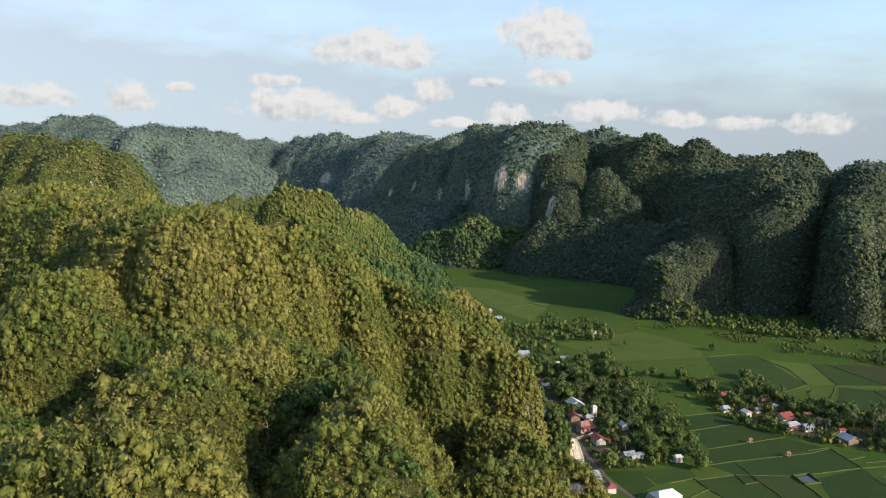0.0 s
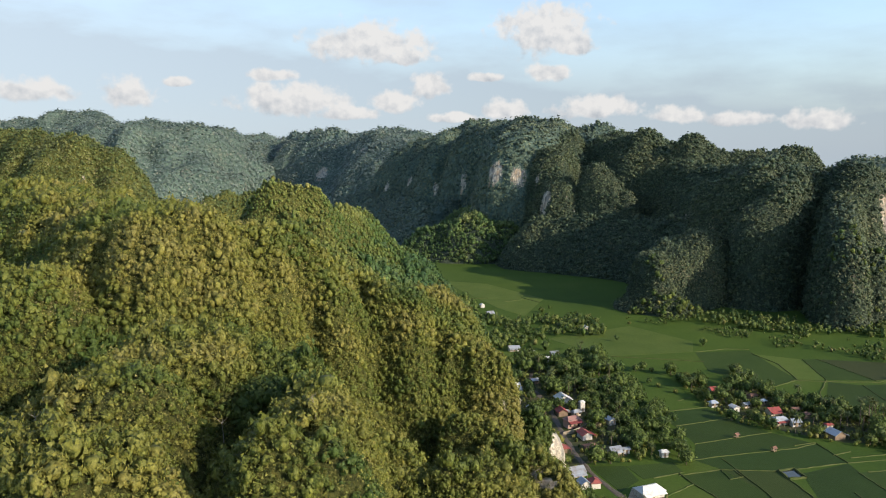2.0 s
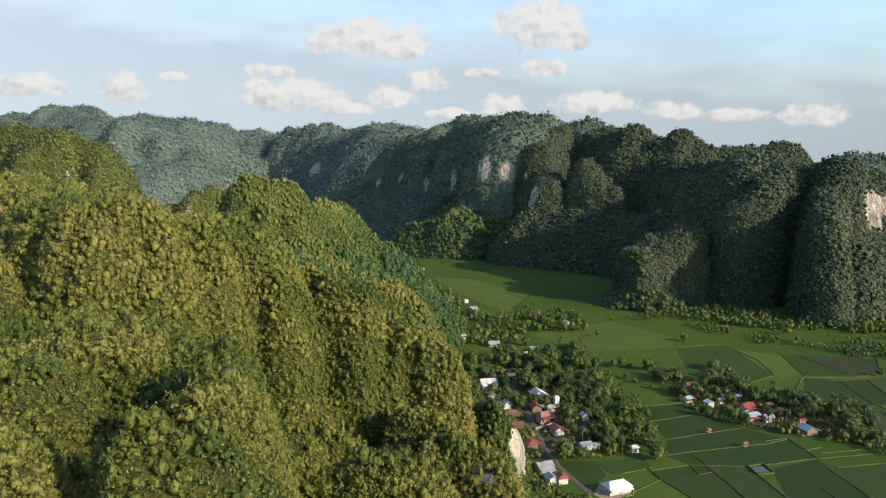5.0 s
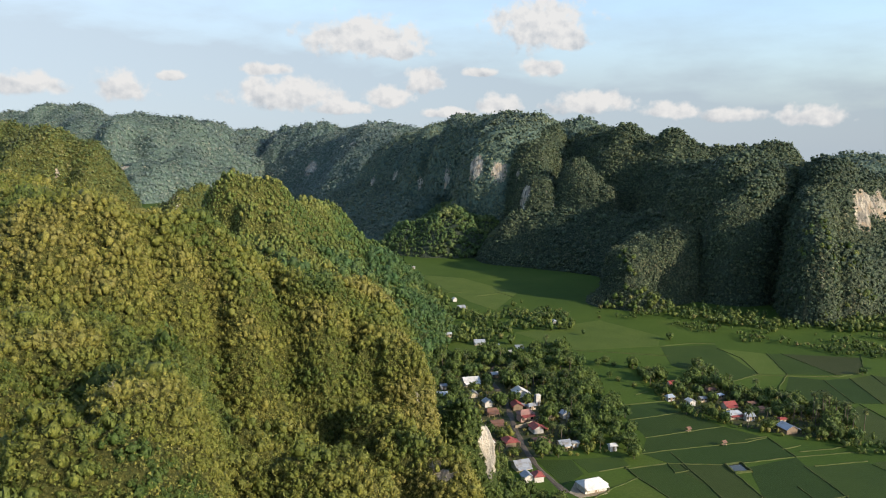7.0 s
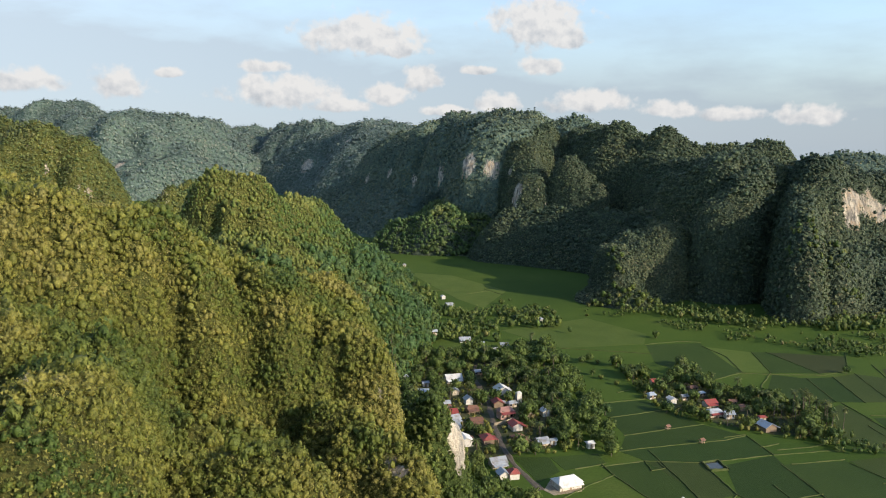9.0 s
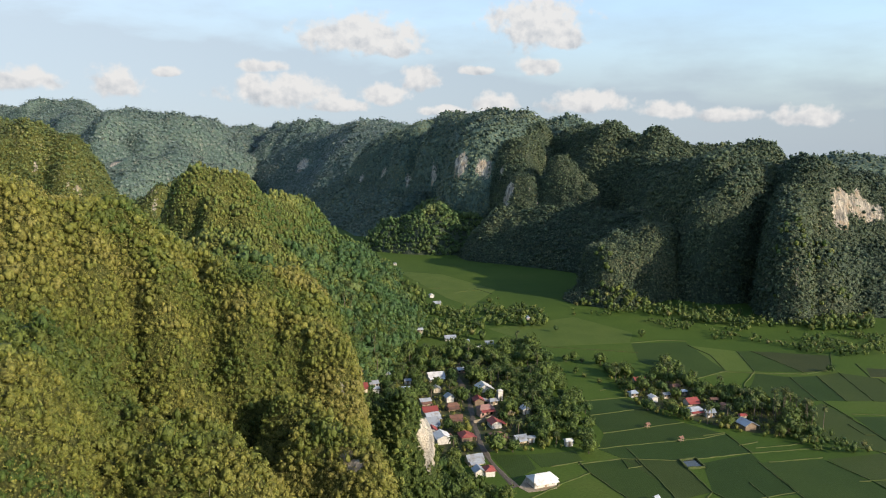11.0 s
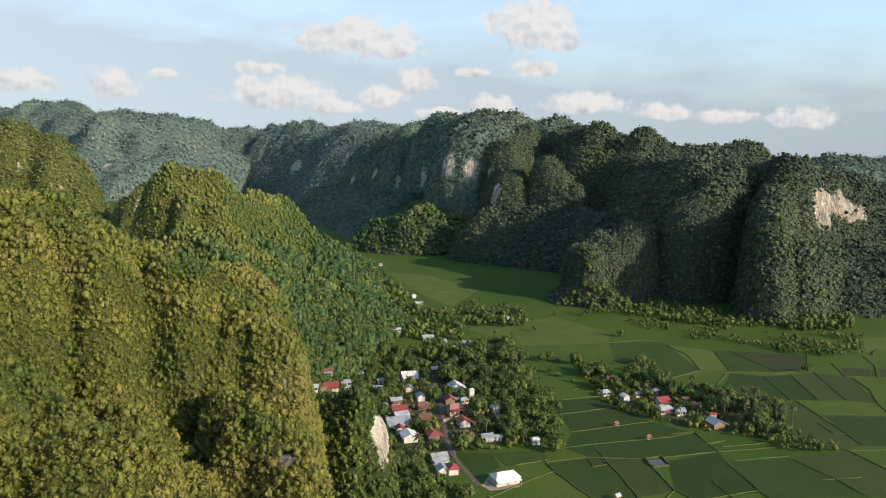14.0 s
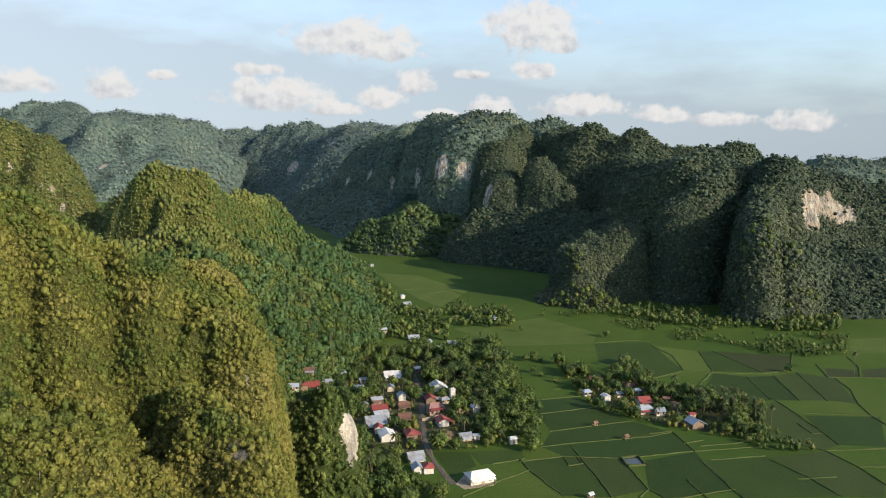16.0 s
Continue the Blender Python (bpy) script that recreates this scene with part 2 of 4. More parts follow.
# ---- lie of the land: karst hills as rounded crests over a flat valley floor ----
def vnoise(x, y, seed):
    """Smooth value noise from -1 to 1 on arrays of metres already divided by the wavelength."""
    xi, yi = np.floor(x), np.floor(y)
    u, v = x - xi, y - yi
    u, v = u * u * (3 - 2 * u), v * v * (3 - 2 * v)

    def corner(a, b):
        n = np.sin(a * 127.1 + b * 311.7 + seed * 74.7) * 43758.5453
        return (n - np.floor(n)) * 2 - 1
    return ((corner(xi, yi) * (1 - u) + corner(xi + 1, yi) * u) * (1 - v)
            + (corner(xi, yi + 1) * (1 - u) + corner(xi + 1, yi + 1) * u) * v)


def fbm(x, y, seed, octaves=3):
    total, size = 0, 1.0
    for k in range(octaves):
        total = total + vnoise(x * 2 ** k + 17 * k, y * 2 ** k - 9 * k, seed + k) * size
        size *= 0.5
    return total


def crest_height(x, y, crest, power):
    """Height of a rounded ridge over its crest line of (x, y, height, half width)."""
    best = np.full(x.shape, -60.0)
    nodes = crest if len(crest) > 1 else crest + crest
    for (ax, ay, az, ar), (bx, by, bz, br) in zip(nodes, nodes[1:]):
        ux, uy = bx - ax, by - ay
        ll = max(ux * ux + uy * uy, 1e-6)
        t = np.clip(((x - ax) * ux + (y - ay) * uy) / ll, 0, 1)
        d = np.hypot(x - ax - t * ux, y - ay - t * uy) / (ar + (br - ar) * t)
        z = az + (bz - az) * t
        best = np.maximum(best, z * (1 - np.minimum(d, 1.6) ** power))
    return best


def hill_height(x, y, crests, rough, seed, gullies=(), knob=(0.0, 1.0), wild=1.0):
    """All crests of one hill, with ribs worn into them, gullies (x, y, x, y, width, depth) and rounded knobs (height, spacing).
    rough: metres of the large forms."""
    wx = x + wild * rough * (fbm(x / (rough * 5), y / (rough * 5), seed) + 0.28 * fbm(x / (rough * 1.2), y / (rough * 1.2), seed + 7))
    wy = y + wild * rough * (fbm(x / (rough * 5), y / (rough * 5), seed + 31) + 0.28 * fbm(x / (rough * 1.2), y / (rough * 1.2), seed + 40))
    # buttresses with sharp creases between them
    wy = wy + knob[0] * 1.1 * (np.abs(vnoise(x / knob[1], y / (2.5 * knob[1]), seed + 12)) + 0.4 * np.abs(vnoise(x / knob[1] * 2.3, y / (2.5 * knob[1]), seed + 13)) - 0.45)
    h = np.full(x.shape, -60.0)
    for power, crest in crests:
        c = crest_height(wx, wy, crest, power)
        k = 5.0 if rough < 10 else 11.0
        h = np.where(np.abs(h - c) < k, np.maximum(h, c) + (k - np.abs(h - c)) ** 2 / (4 * k), np.maximum(h, c))
    for ax, ay, bx, by, width, depth in gullies:
        ux, uy = bx - ax, by - ay
        t = np.clip(((wx - ax) * ux + (wy - ay) * uy) / (ux * ux + uy * uy), 0, 1)
        h = h - depth * np.exp(-((wx - ax - t * ux) ** 2 + (wy - ay - t * uy) ** 2) / width ** 2)
    bumps = rough * 0.28 * fbm(x / (rough * 2.2), y / (rough * 2.2), seed + 60)
    domes = knob[0] * (np.abs(vnoise(wx / knob[1], wy / knob[1], seed + 5)) + 0.5 * np.abs(vnoise(wx / knob[1] * 2.1, wy / knob[1] * 2.1, seed + 6)) - 0.5)
    return h + (bumps + domes) * np.clip(h / 30, 0, 1)


# crests: (power, [(x, y, height, half width), ...]); a higher power gives a flatter top and steeper sides
NEAR_MASSIF = [
    (3.5, [(-144, 283, 113, 54), (-106, 225, 117, 44), (-48, 162, 113, 36), (-31, 177, 108, 30), (-4, 189, 93, 29), (13, 200, 82, 21)]),
    (4.0, [(5, 197, 90, 32), (21, 185, 77, 13)]),
    (3.0, [(-95, 96, 92, 30), (-33, 87, 99, 21), (-30, 113, 99, 35), (-15, 114, 94, 21), (-9, 88, 98, 16), (-9, 74, 101, 19)]),
    (3.0, [(-60, 76, 94, 30), (-28, 69, 99, 25)]),
    (3.0, [(-6, 108, 80, 14), (16, 105, 80, 16)]),
    (3.5, [(17, 163, 67, 15), (34, 149, 62, 12)]),
    (2.6, [(-64, 144, 106, 41), (-27, 148, 78, 24), (-8, 138, 74, 18)]),
    (3.0, [(0, 154, 66, 25), (23, 132, 46, 30)]),
    (2.5, [(-95, 170, 85, 80), (-30, 190, 70, 40)]),
]
PEAK_HILL = [
    (2.5, [(-76, 426, 113, 37), (-60, 430, 109, 31), (-47, 456, 92, 29), (-41, 528, 86, 38), (-30, 529, 79, 23)]),
    (4.0, [(-66, 405, 94, 15), (-50, 407, 89, 14)]),
    (1.7, [(-62, 396, 78, 89), (-46, 503, 78, 92)]),
    (1.8, [(-28, 470, 54, 50), (-20, 560, 44, 54)]),
    (1.7, [(-45, 350, 42, 58), (-40, 300, 25, 45)]),
    (1.6, [(-60, 520, 60, 80), (-66, 705, 41, 95)]),
]
LEFT_HILL = [
    (2.5, [(-440, 810, 148, 95), (-335, 755, 143, 80), (-300, 750, 134, 62)]),
    (2.2, [(-240, 830, 66, 60), (-200, 850, 50, 60)]),
    (3.0, [(-212, 690, 84, 26), (-188, 692, 98, 24), (-160, 705, 92, 26), (-130, 730, 70, 30)]),
    (1.6, [(-210, 690, 50, 70), (-110, 740, 36, 80)]),
    (1.8, [(-200, 420, 85, 110), (-150, 330, 80, 80)]),
]
FAR_LEFT_RANGE = [
    (2.4, [(-1450, 2650, 241, 360), (-1120, 2520, 242, 340), (-930, 2320, 208, 280), (-700, 2040, 196, 240), (-617, 2220, 195, 260), (-520, 2430, 174, 210)]),
    (2.2, [(-720, 1900, 116, 200), (-560, 2000, 91, 150)]),
]
FAR_PEAK = [(2.4, [(-1150, 4150, 205, 320), (-900, 4100, 236, 280), (-780, 4150, 200, 240)])]
FAR_RIDGE = [
    (2.4, [(-420, 2420, 156, 250), (-300, 2320, 179, 270), (-190, 2220, 187, 270), (-80, 2020, 172, 240), (10, 1720, 154, 200)]),
]
MAIN_RIDGE = [
    (3.2, [(190, 1000, 152, 62), (163, 925, 128, 44), (165, 880, 96, 34)]),
    (2.6, [(210, 874, 115, 43), (230, 854, 89, 31)]),
    (3.0, [(257, 1000, 147, 85), (275, 923, 152, 57), (290, 890, 122, 45)]),
    (3.0, [(324, 879, 144, 48), (361, 888, 127, 59), (428, 869, 129, 74)]),
    (2.6, [(350, 790, 110, 60), (335, 720, 118, 50)]),
    (3.0, [(274, 693, 99, 26), (295, 652, 112, 32), (334, 689, 124, 42)]),
    (3.0, [(343, 664, 112, 33), (304, 621, 98, 26), (277, 612, 81, 20)]),
    (3.0, [(322, 662, 106, 32), (370, 645, 113, 36)]),
    (3.5, [(347, 610, 92, 26), (322, 560, 76, 17), (316, 544, 64, 16)]),
    (2.8, [(344, 560, 58, 24), (372, 588, 50, 34)]),
    (3.0, [(200, 1070, 150, 80), (262, 1005, 146, 80), (325, 935, 137, 75), (365, 905, 124, 70), (430, 880, 122, 80)]),
    (2.4, [(250, 905, 128, 48), (300, 880, 118, 55), (330, 800, 112, 60)]),
    (1.5, [(139, 848, 50, 50), (230, 812, 56, 75), (292, 745, 58, 70), (286, 640, 40, 50)]),
]
UPPER_RIDGE = [
    (3.0, [(30, 1470, 153, 150), (74, 1432, 161, 170), (143, 1419, 184, 186), (240, 1330, 172, 190)]),
    (3.8, [(89, 1292, 170, 117), (171, 1079, 169, 80), (140, 978, 154, 82)]),
    (3.5, [(198, 1056, 153, 75), (234, 1044, 162, 87)]),
    (1.5, [(-90, 1440, 60, 120), (-10, 1270, 58, 110), (40, 1110, 56, 100), (90, 985, 50, 80)]),
]
CLIFF_HILL = [
    (3.4, [(370, 632, 115, 38), (413, 654, 107, 46), (538, 690, 82, 60)]),
    (1.7, [(395, 595, 44, 56), (470, 605, 42, 80)]),
]
SMALL_HILL = [(4.5, [(199, 612, 45, 25), (220, 628, 50, 31), (247, 637, 60, 28)]), (1.7, [(200, 608, 20, 36)])]
GREEN_MOUND = [(2.3, [(28, 932, 32, 56), (66, 928, 48, 70), (100, 922, 40, 52)]), (2.0, [(80, 1010, 52, 80)])]
RIGHT_RANGE = [(2.4, [(830, 1560, 92, 180), (923, 1540, 108, 190), (1000, 1560, 114, 210), (1400, 1560, 108, 250)])]
PINNACLE = [(3.2, [(33, 223, 46, 10), (40, 220, 50, 9), (45, 219, 43, 6.5)])]
NEAR_GULLIES = [(-15, 153, -22, 167, 4.6, 15), (3, 164, -7, 173, 4.2, 13), (-7, 173, -12, 186, 3.8, 9), (7, 173, 9.5, 182, 2.2, 8), (8, 155, 16, 159, 3.0, 12),
                (-31, 160, -27, 151, 3.6, 7), (-40, 150, -37, 141, 4.0, 6), (-58, 150, -54, 138, 4.0, 5), (-50, 121, -66, 110, 6.0, 8), (-16, 95, -24, 99, 3.0, 7), (-8, 77, -13, 80, 3.0, 6), (-48, 92, -42, 84, 4.0, 5)]
UPPER_GULLIES = [(40, 1230, 0, 1180, 18.0, 45), (75, 1100, 30, 1060, 16.0, 40), (110, 1330, 60, 1250, 25.0, 40)]
# crests, metres of the large forms, seed, gullies, knobs, how far the forms stray from the crests
HILLS = dict(near=(NEAR_MASSIF, 6.0, 3, NEAR_GULLIES, (2.0, 9.0), 0.28), peak=(PEAK_HILL, 8.0, 11, (), (4.0, 22.0), 0.4), left=(LEFT_HILL, 14.0, 23, (), (14.0, 48.0)),
             farleft=(FAR_LEFT_RANGE, 34.0, 37, (), (52.0, 190.0)), farpeak=(FAR_PEAK, 40.0, 41, (), (40.0, 200.0)), farridge=(FAR_RIDGE, 30.0, 53, (), (34.0, 130.0)),
             main=(MAIN_RIDGE, 15.0, 67, (), (4.5, 30.0), 0.3), upper=(UPPER_RIDGE, 17.0, 61, UPPER_GULLIES, (11.0, 50.0), 0.4), cliff=(CLIFF_HILL, 9.0, 71, (), (6.0, 30.0), 0.4),
             small=(SMALL_HILL, 6.0, 83, (), (4.0, 15.0), 0.4), mound=(GREEN_MOUND, 9.0, 89, (), (4.0, 22.0), 0.5), right=(RIGHT_RANGE, 30.0, 97, (), (22.0, 140.0)), pinnacle=(PINNACLE, 2.5, 101, (), (1.2, 6.0), 0.5))

# ---- hills ----
def mesh_object(name, verts, faces, mat, values=None, smooth=False):
    """A mesh object from arrays of vertices and of triangles or quads, with named values on its vertices."""
    me = bpy.data.meshes.new(name)
    k = faces.shape[1]
    me.vertices.add(len(verts))
    me.vertices.foreach_set("co", verts.astype(np.float32).ravel())
    me.loops.add(faces.size)
    me.loops.foreach_set("vertex_index", faces.astype(np.int32).ravel())
    me.polygons.add(len(faces))
    me.polygons.foreach_set("loop_start", np.arange(0, faces.size, k, dtype=np.int32))
    me.polygons.foreach_set("loop_total", np.full(len(faces), k, dtype=np.int32))
    if smooth:
        me.polygons.foreach_set("use_smooth", np.ones(len(faces), dtype=bool))
    for key, v in (values or {}).items():
        me.attributes.new(key, "FLOAT", "POINT").data.foreach_set("value", v.astype(np.float32))
    me.update(calc_edges=True)
    me.materials.append(mat)
    return new(name, me)


# bare cliffs: (x, y, z, radius across, half height)
BARE = [(400, 614, 82, 24, 12), (396, 612, 68, 11, 8), (430, 624, 73, 14, 10), (413, 618, 77, 11, 10), (450, 634, 62, 8, 6), (-57, 391, 81, 9, 7), (145, 868, 71, 9, 20), (122, 923, 98, 9, 14), (95, 935, 103, 10, 14), (144, 905, 96, 6, 12),
        (-19, 1328, 82, 9, 14), (26, 1220, 74, 8, 17), (65, 1139, 84, 8, 18), (-64, 1389, 64, 8, 12), (-267, 1985, 75, 26, 22), (-141, 1820, 138, 10, 10)]
BARE_B = [(284, 594, 15, 6, 9), (334, 526, 9, 4, 3), (300, 518, 10, 4, 8), (-679, 1818, 84, 20, 26), (-660, 1830, 62, 12, 20), (-621, 1892, 100, 12, 20),
          (-283, 704, 83, 4, 9), (-273, 707, 85, 4, 8), (-264, 708, 66, 5, 8), (-314, 714, 102, 4, 4), (-294, 710, 105, 5, 4), (-196, 668, 86, 9, 9), (-180, 670, 90, 8, 8), (-205, 668, 76, 5, 6)]
LEDGES = [(31, 146, 61, 4.0, 1.5), (28, 157, 63, 1.8, 2.2), (25, 178, 65, 1.2, 2.6), (29, 181, 61, 1.3, 3.0), (22, 177, 61, 0.9, 1.5), (27, 179, 57, 1.1, 1.6), (20, 167, 66, 1.4, 1.6), (46.5, 217, 38, 3.4, 5.5), (48, 216, 33, 2.4, 4.5)]


def bare_value(v, slope, seed):
    """How bare the rock is, from 0 to 1: in the cliffs, and here and there where the ground is very steep."""
    value = np.zeros(len(v))
    span = 60.0 if v[:, 1].max() > 1500 else 16.0 if v[:, 1].max() > 500 else 7.0
    ragged = 0.28 * fbm((v[:, 0] + 0.4 * v[:, 1]) / span * 2.2, v[:, 2] / span - v[:, 1] / span * 0.5, seed + 8)
    for x, y, z, r, hh in BARE + BARE_B + LEDGES:
        d = np.sqrt(((v[:, 0] - x) ** 2 + (v[:, 1] - y) ** 2) / r ** 2 + ((v[:, 2] - z) / hh) ** 2)
        value = np.maximum(value, np.clip(1.42 - d + ragged, 0, 1))
    value = value * np.clip(slope * 2.0 - 0.4, 0, 1)
    spots = fbm(v[:, 0] / 14 + v[:, 1] / 25, v[:, 2] / 30 + v[:, 1] / 40, seed + 5)
    return np.clip(np.maximum(value, np.where((slope > 2.2) & (seed not in (3, 101)), np.clip(spots * 1.6 - 1.15, 0, 0.7), 0)), 0, 1)


def hill(name, key, step, label, mat):
    crests, rough, seed = HILLS[key][:3]
    nodes = np.array([c for _, crest in crests for c in crest])
    reach = nodes[:, 3] * 1.1 + rough * 1.5
    x0, x1 = (nodes[:, 0] - reach).min(), (nodes[:, 0] + reach).max()
    y0, y1 = (nodes[:, 1] - reach).min(), (nodes[:, 1] + reach).max()
    nx, ny = int((x1 - x0) / step) + 1, int((y1 - y0) / step) + 1
    gx, gy = np.meshgrid(np.linspace(x0, x1, nx), np.linspace(y0, y1, ny))
    h = hill_height(gx, gy, *HILLS[key])
    h = h + np.clip(h / 20, 0, 1) * min(step, 2.0) * 0.7 * fbm(gx / (step * 2.2), gy / (step * 2.2), seed + 90, 2)
    gradx, grady = np.gradient(h, (x1 - x0) / (nx - 1), axis=1), np.gradient(h, (y1 - y0) / (ny - 1), axis=0)
    slope = np.hypot(gradx, grady)
    v = np.stack([gx, gy, np.maximum(h, -4.0)], -1).reshape(-1, 3)
    i = np.arange(nx * ny).reshape(ny, nx)
    q = np.stack([i[:-1, :-1], i[:-1, 1:], i[1:, 1:], i[1:, :-1]], -1).reshape(-1, 4)
    q = q[(h.reshape(-1)[q] > -4.0).any(axis=1)]
    used, inverse = np.unique(q, return_inverse=True)
    v, q = v[used], inverse.reshape(-1, 4)
    rock = bare_value(v, slope.reshape(-1)[used], seed)
    ob = mesh_object(name, v, q, mat, {"rock": rock}, smooth=key != "near")
    tagged(ob, label, "hill", kind="structure")
    return ob, v, q, rock


HILL_LIST = [
    ("karst_hill", "near", 1.0, "rounded limestone hill under dense green forest and scrub"),
    ("karst_hill", "peak", 2.5, "pointed forested limestone hill with one bare grey patch"),
    ("karst_hill", "left", 4.0, "forested limestone hill with pale cliffs in its side"),
    ("mountain_range", "farleft", 9.0, "distant forested mountain range, coloured blue-green for haze, with pale cliffs"),
    ("mountain_peak", "farpeak", 22.0, "far hazy forested mountain top"),
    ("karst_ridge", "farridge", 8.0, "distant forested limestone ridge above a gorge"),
    ("karst_ridge", "main", 4.0, "long dark forested limestone ridge with cliffs and spurs"),
    ("karst_ridge", "upper", 5.0, "high forested limestone ridge end with grey cliffs above a gorge"),
    ("karst_hill", "cliff", 2.5, "forested limestone hill with a broad bare pale cliff"),
    ("karst_hill", "small", 2.0, "small steep forested limestone tower at the field's edge"),
    ("karst_hill", "mound", 4.0, "low rounded hill covered with dense green trees"),
    ("mountain_range", "right", 16.0, "distant low forested range beyond the ridge"),
    ("rock_pinnacle", "pinnacle", 0.7, "pale bare limestone pinnacle with shrubs above the village"),
]
LAND = {}
for name, key, step, label in HILL_LIST:
    LAND[key] = hill(name, key, step, label, HILLSIDE_PALE if key == "pinnacle" else HILLSIDE if key in ("near", "peak", "left") else HILLSIDE_FAR_HAZE if key in ("farleft", "farpeak", "right", "farridge", "upper") else HILLSIDE_RIDGE_HAZE)


def land_height(x, y):
    x, y = np.atleast_1d(np.asarray(x, float)), np.atleast_1d(np.asarray(y, float))
    return np.maximum(0, np.max([hill_height(x, y, *HILLS[k]) for k in ("near", "peak", "left", "main", "upper", "cliff", "small", "mound", "pinnacle")], axis=0))

# ---- forest on the hills ----
RNG = np.random.default_rng(7)


def icosphere(level):
    bm = bmesh.new()
    bmesh.ops.create_icosphere(bm, subdivisions=level, radius=1)
    v = np.array([x.co[:] for x in bm.verts])
    f = np.array([[x.index for x in face.verts] for face in bm.faces])
    bm.free()
    return v, f


ICO1, ICO2 = icosphere(1), icosphere(2)


def crown_shape(lobes, leaves, leaf, flat=0.8, core=0.9):
    """A tree's crown of radius 1 about its base: rounded lobes and loose leaf clumps round them."""
    verts, faces, count = [], [], 0
    centres = []
    for k in range(lobes):
        a, r = 2 * math.pi * (k + RNG.random() * 0.7) / lobes, 0.0 if k == 0 and lobes != 2 else 0.45 + 0.2 * RNG.random()
        c = np.array([r * math.cos(a), r * math.sin(a), flat * (0.62 if k == 0 else 0.25 + 0.4 * RNG.random())])
        centres.append((c, (0.42 if lobes > 2 else 0.55 if lobes == 2 else 0.72) + 0.18 * RNG.random()))
    for c, r in centres:
        v, f = ICO1
        w = c + v * r * core * (1 + 0.7 * (RNG.random((len(v), 1)) - 0.5)) * np.array([1, 1, flat])
        verts.append(w), faces.append(f + count)
        count += len(v)
    for k in range(leaves):
        c, r = centres[RNG.integers(len(centres))]
        d = RNG.normal(size=3)
        d[2] = abs(d[2]) * 0.9 - 0.15
        d /= np.linalg.norm(d)
        p = c + d * r * (core + 0.62 * RNG.random() ** 1.3) * np.array([1, 1, flat])
        n = d * 0.7 + RNG.normal(size=3) * 0.55 + np.array([0, 0, 0.2])
        n /= np.linalg.norm(n)
        s = np.cross(n, RNG.normal(size=3))
        s /= np.linalg.norm(s)
        u = np.cross(n, s)
        size = leaf * (0.5 + 1.0 * RNG.random())
        verts.append(np.array([p + s * size, p - s * size * 0.5 + u * size * 0.9, p - s * size * 0.6 - u * size * 0.8]))
        faces.append(np.array([[count, count + 1, count + 2]]))
        count += 3
    return np.concatenate(verts), np.concatenate(faces)


def bush_shape():
    """A far crown: an uneven dome with a few loose clumps."""
    return crown_shape(1, 6, 0.3, 1.0)


NEAR_CROWNS = [crown_shape(1, 22, 0.22, 0.95, 0.78) for k in range(20)]
CLOSE_CROWNS = [crown_shape(1, 36, 0.19, 0.95, 0.74) for k in range(20)]
MID_CROWNS = [crown_shape(1, 14, 0.24, 0.95, 0.8) for k in range(18)]
SMOOTH_CROWNS = [crown_shape(1, 0, 0.3, 1.0) for _ in range(12)]
FAR_CROWNS = [bush_shape() for _ in range(12)]


def planted(places, sizes, shapes, tints):
    """All crowns of one wood as arrays: places (n, 3), sizes (n, 2: radius and height factor)."""
    vs, fs, ts, count = [], [], [], 0
    kind = RNG.integers(len(shapes), size=len(places))
    turn = RNG.random(len(places)) * 2 * math.pi
    for k, (sv, sf) in enumerate(shapes):
        pick = np.nonzero(kind == k)[0]
        if not len(pick):
            continue
        c, s = np.cos(turn[pick])[:, None], np.sin(turn[pick])[:, None]
        r = sizes[pick, 0][:, None]
        v = np.stack([(sv[:, 0] * c - sv[:, 1] * s) * r, (sv[:, 0] * s + sv[:, 1] * c) * r, sv[:, 2] * r * sizes[pick, 1][:, None]], -1) + places[pick][:, None, :]
        f = sf[None] + (np.arange(len(pick)) * len(sv))[:, None, None] + count
        vs.append(v.reshape(-1, 3)), fs.append(f.reshape(-1, 3)), ts.append(np.repeat(tints[pick], len(sv)))
        count += len(pick) * len(sv)
    return np.concatenate(vs), np.concatenate(fs), np.concatenate(ts)


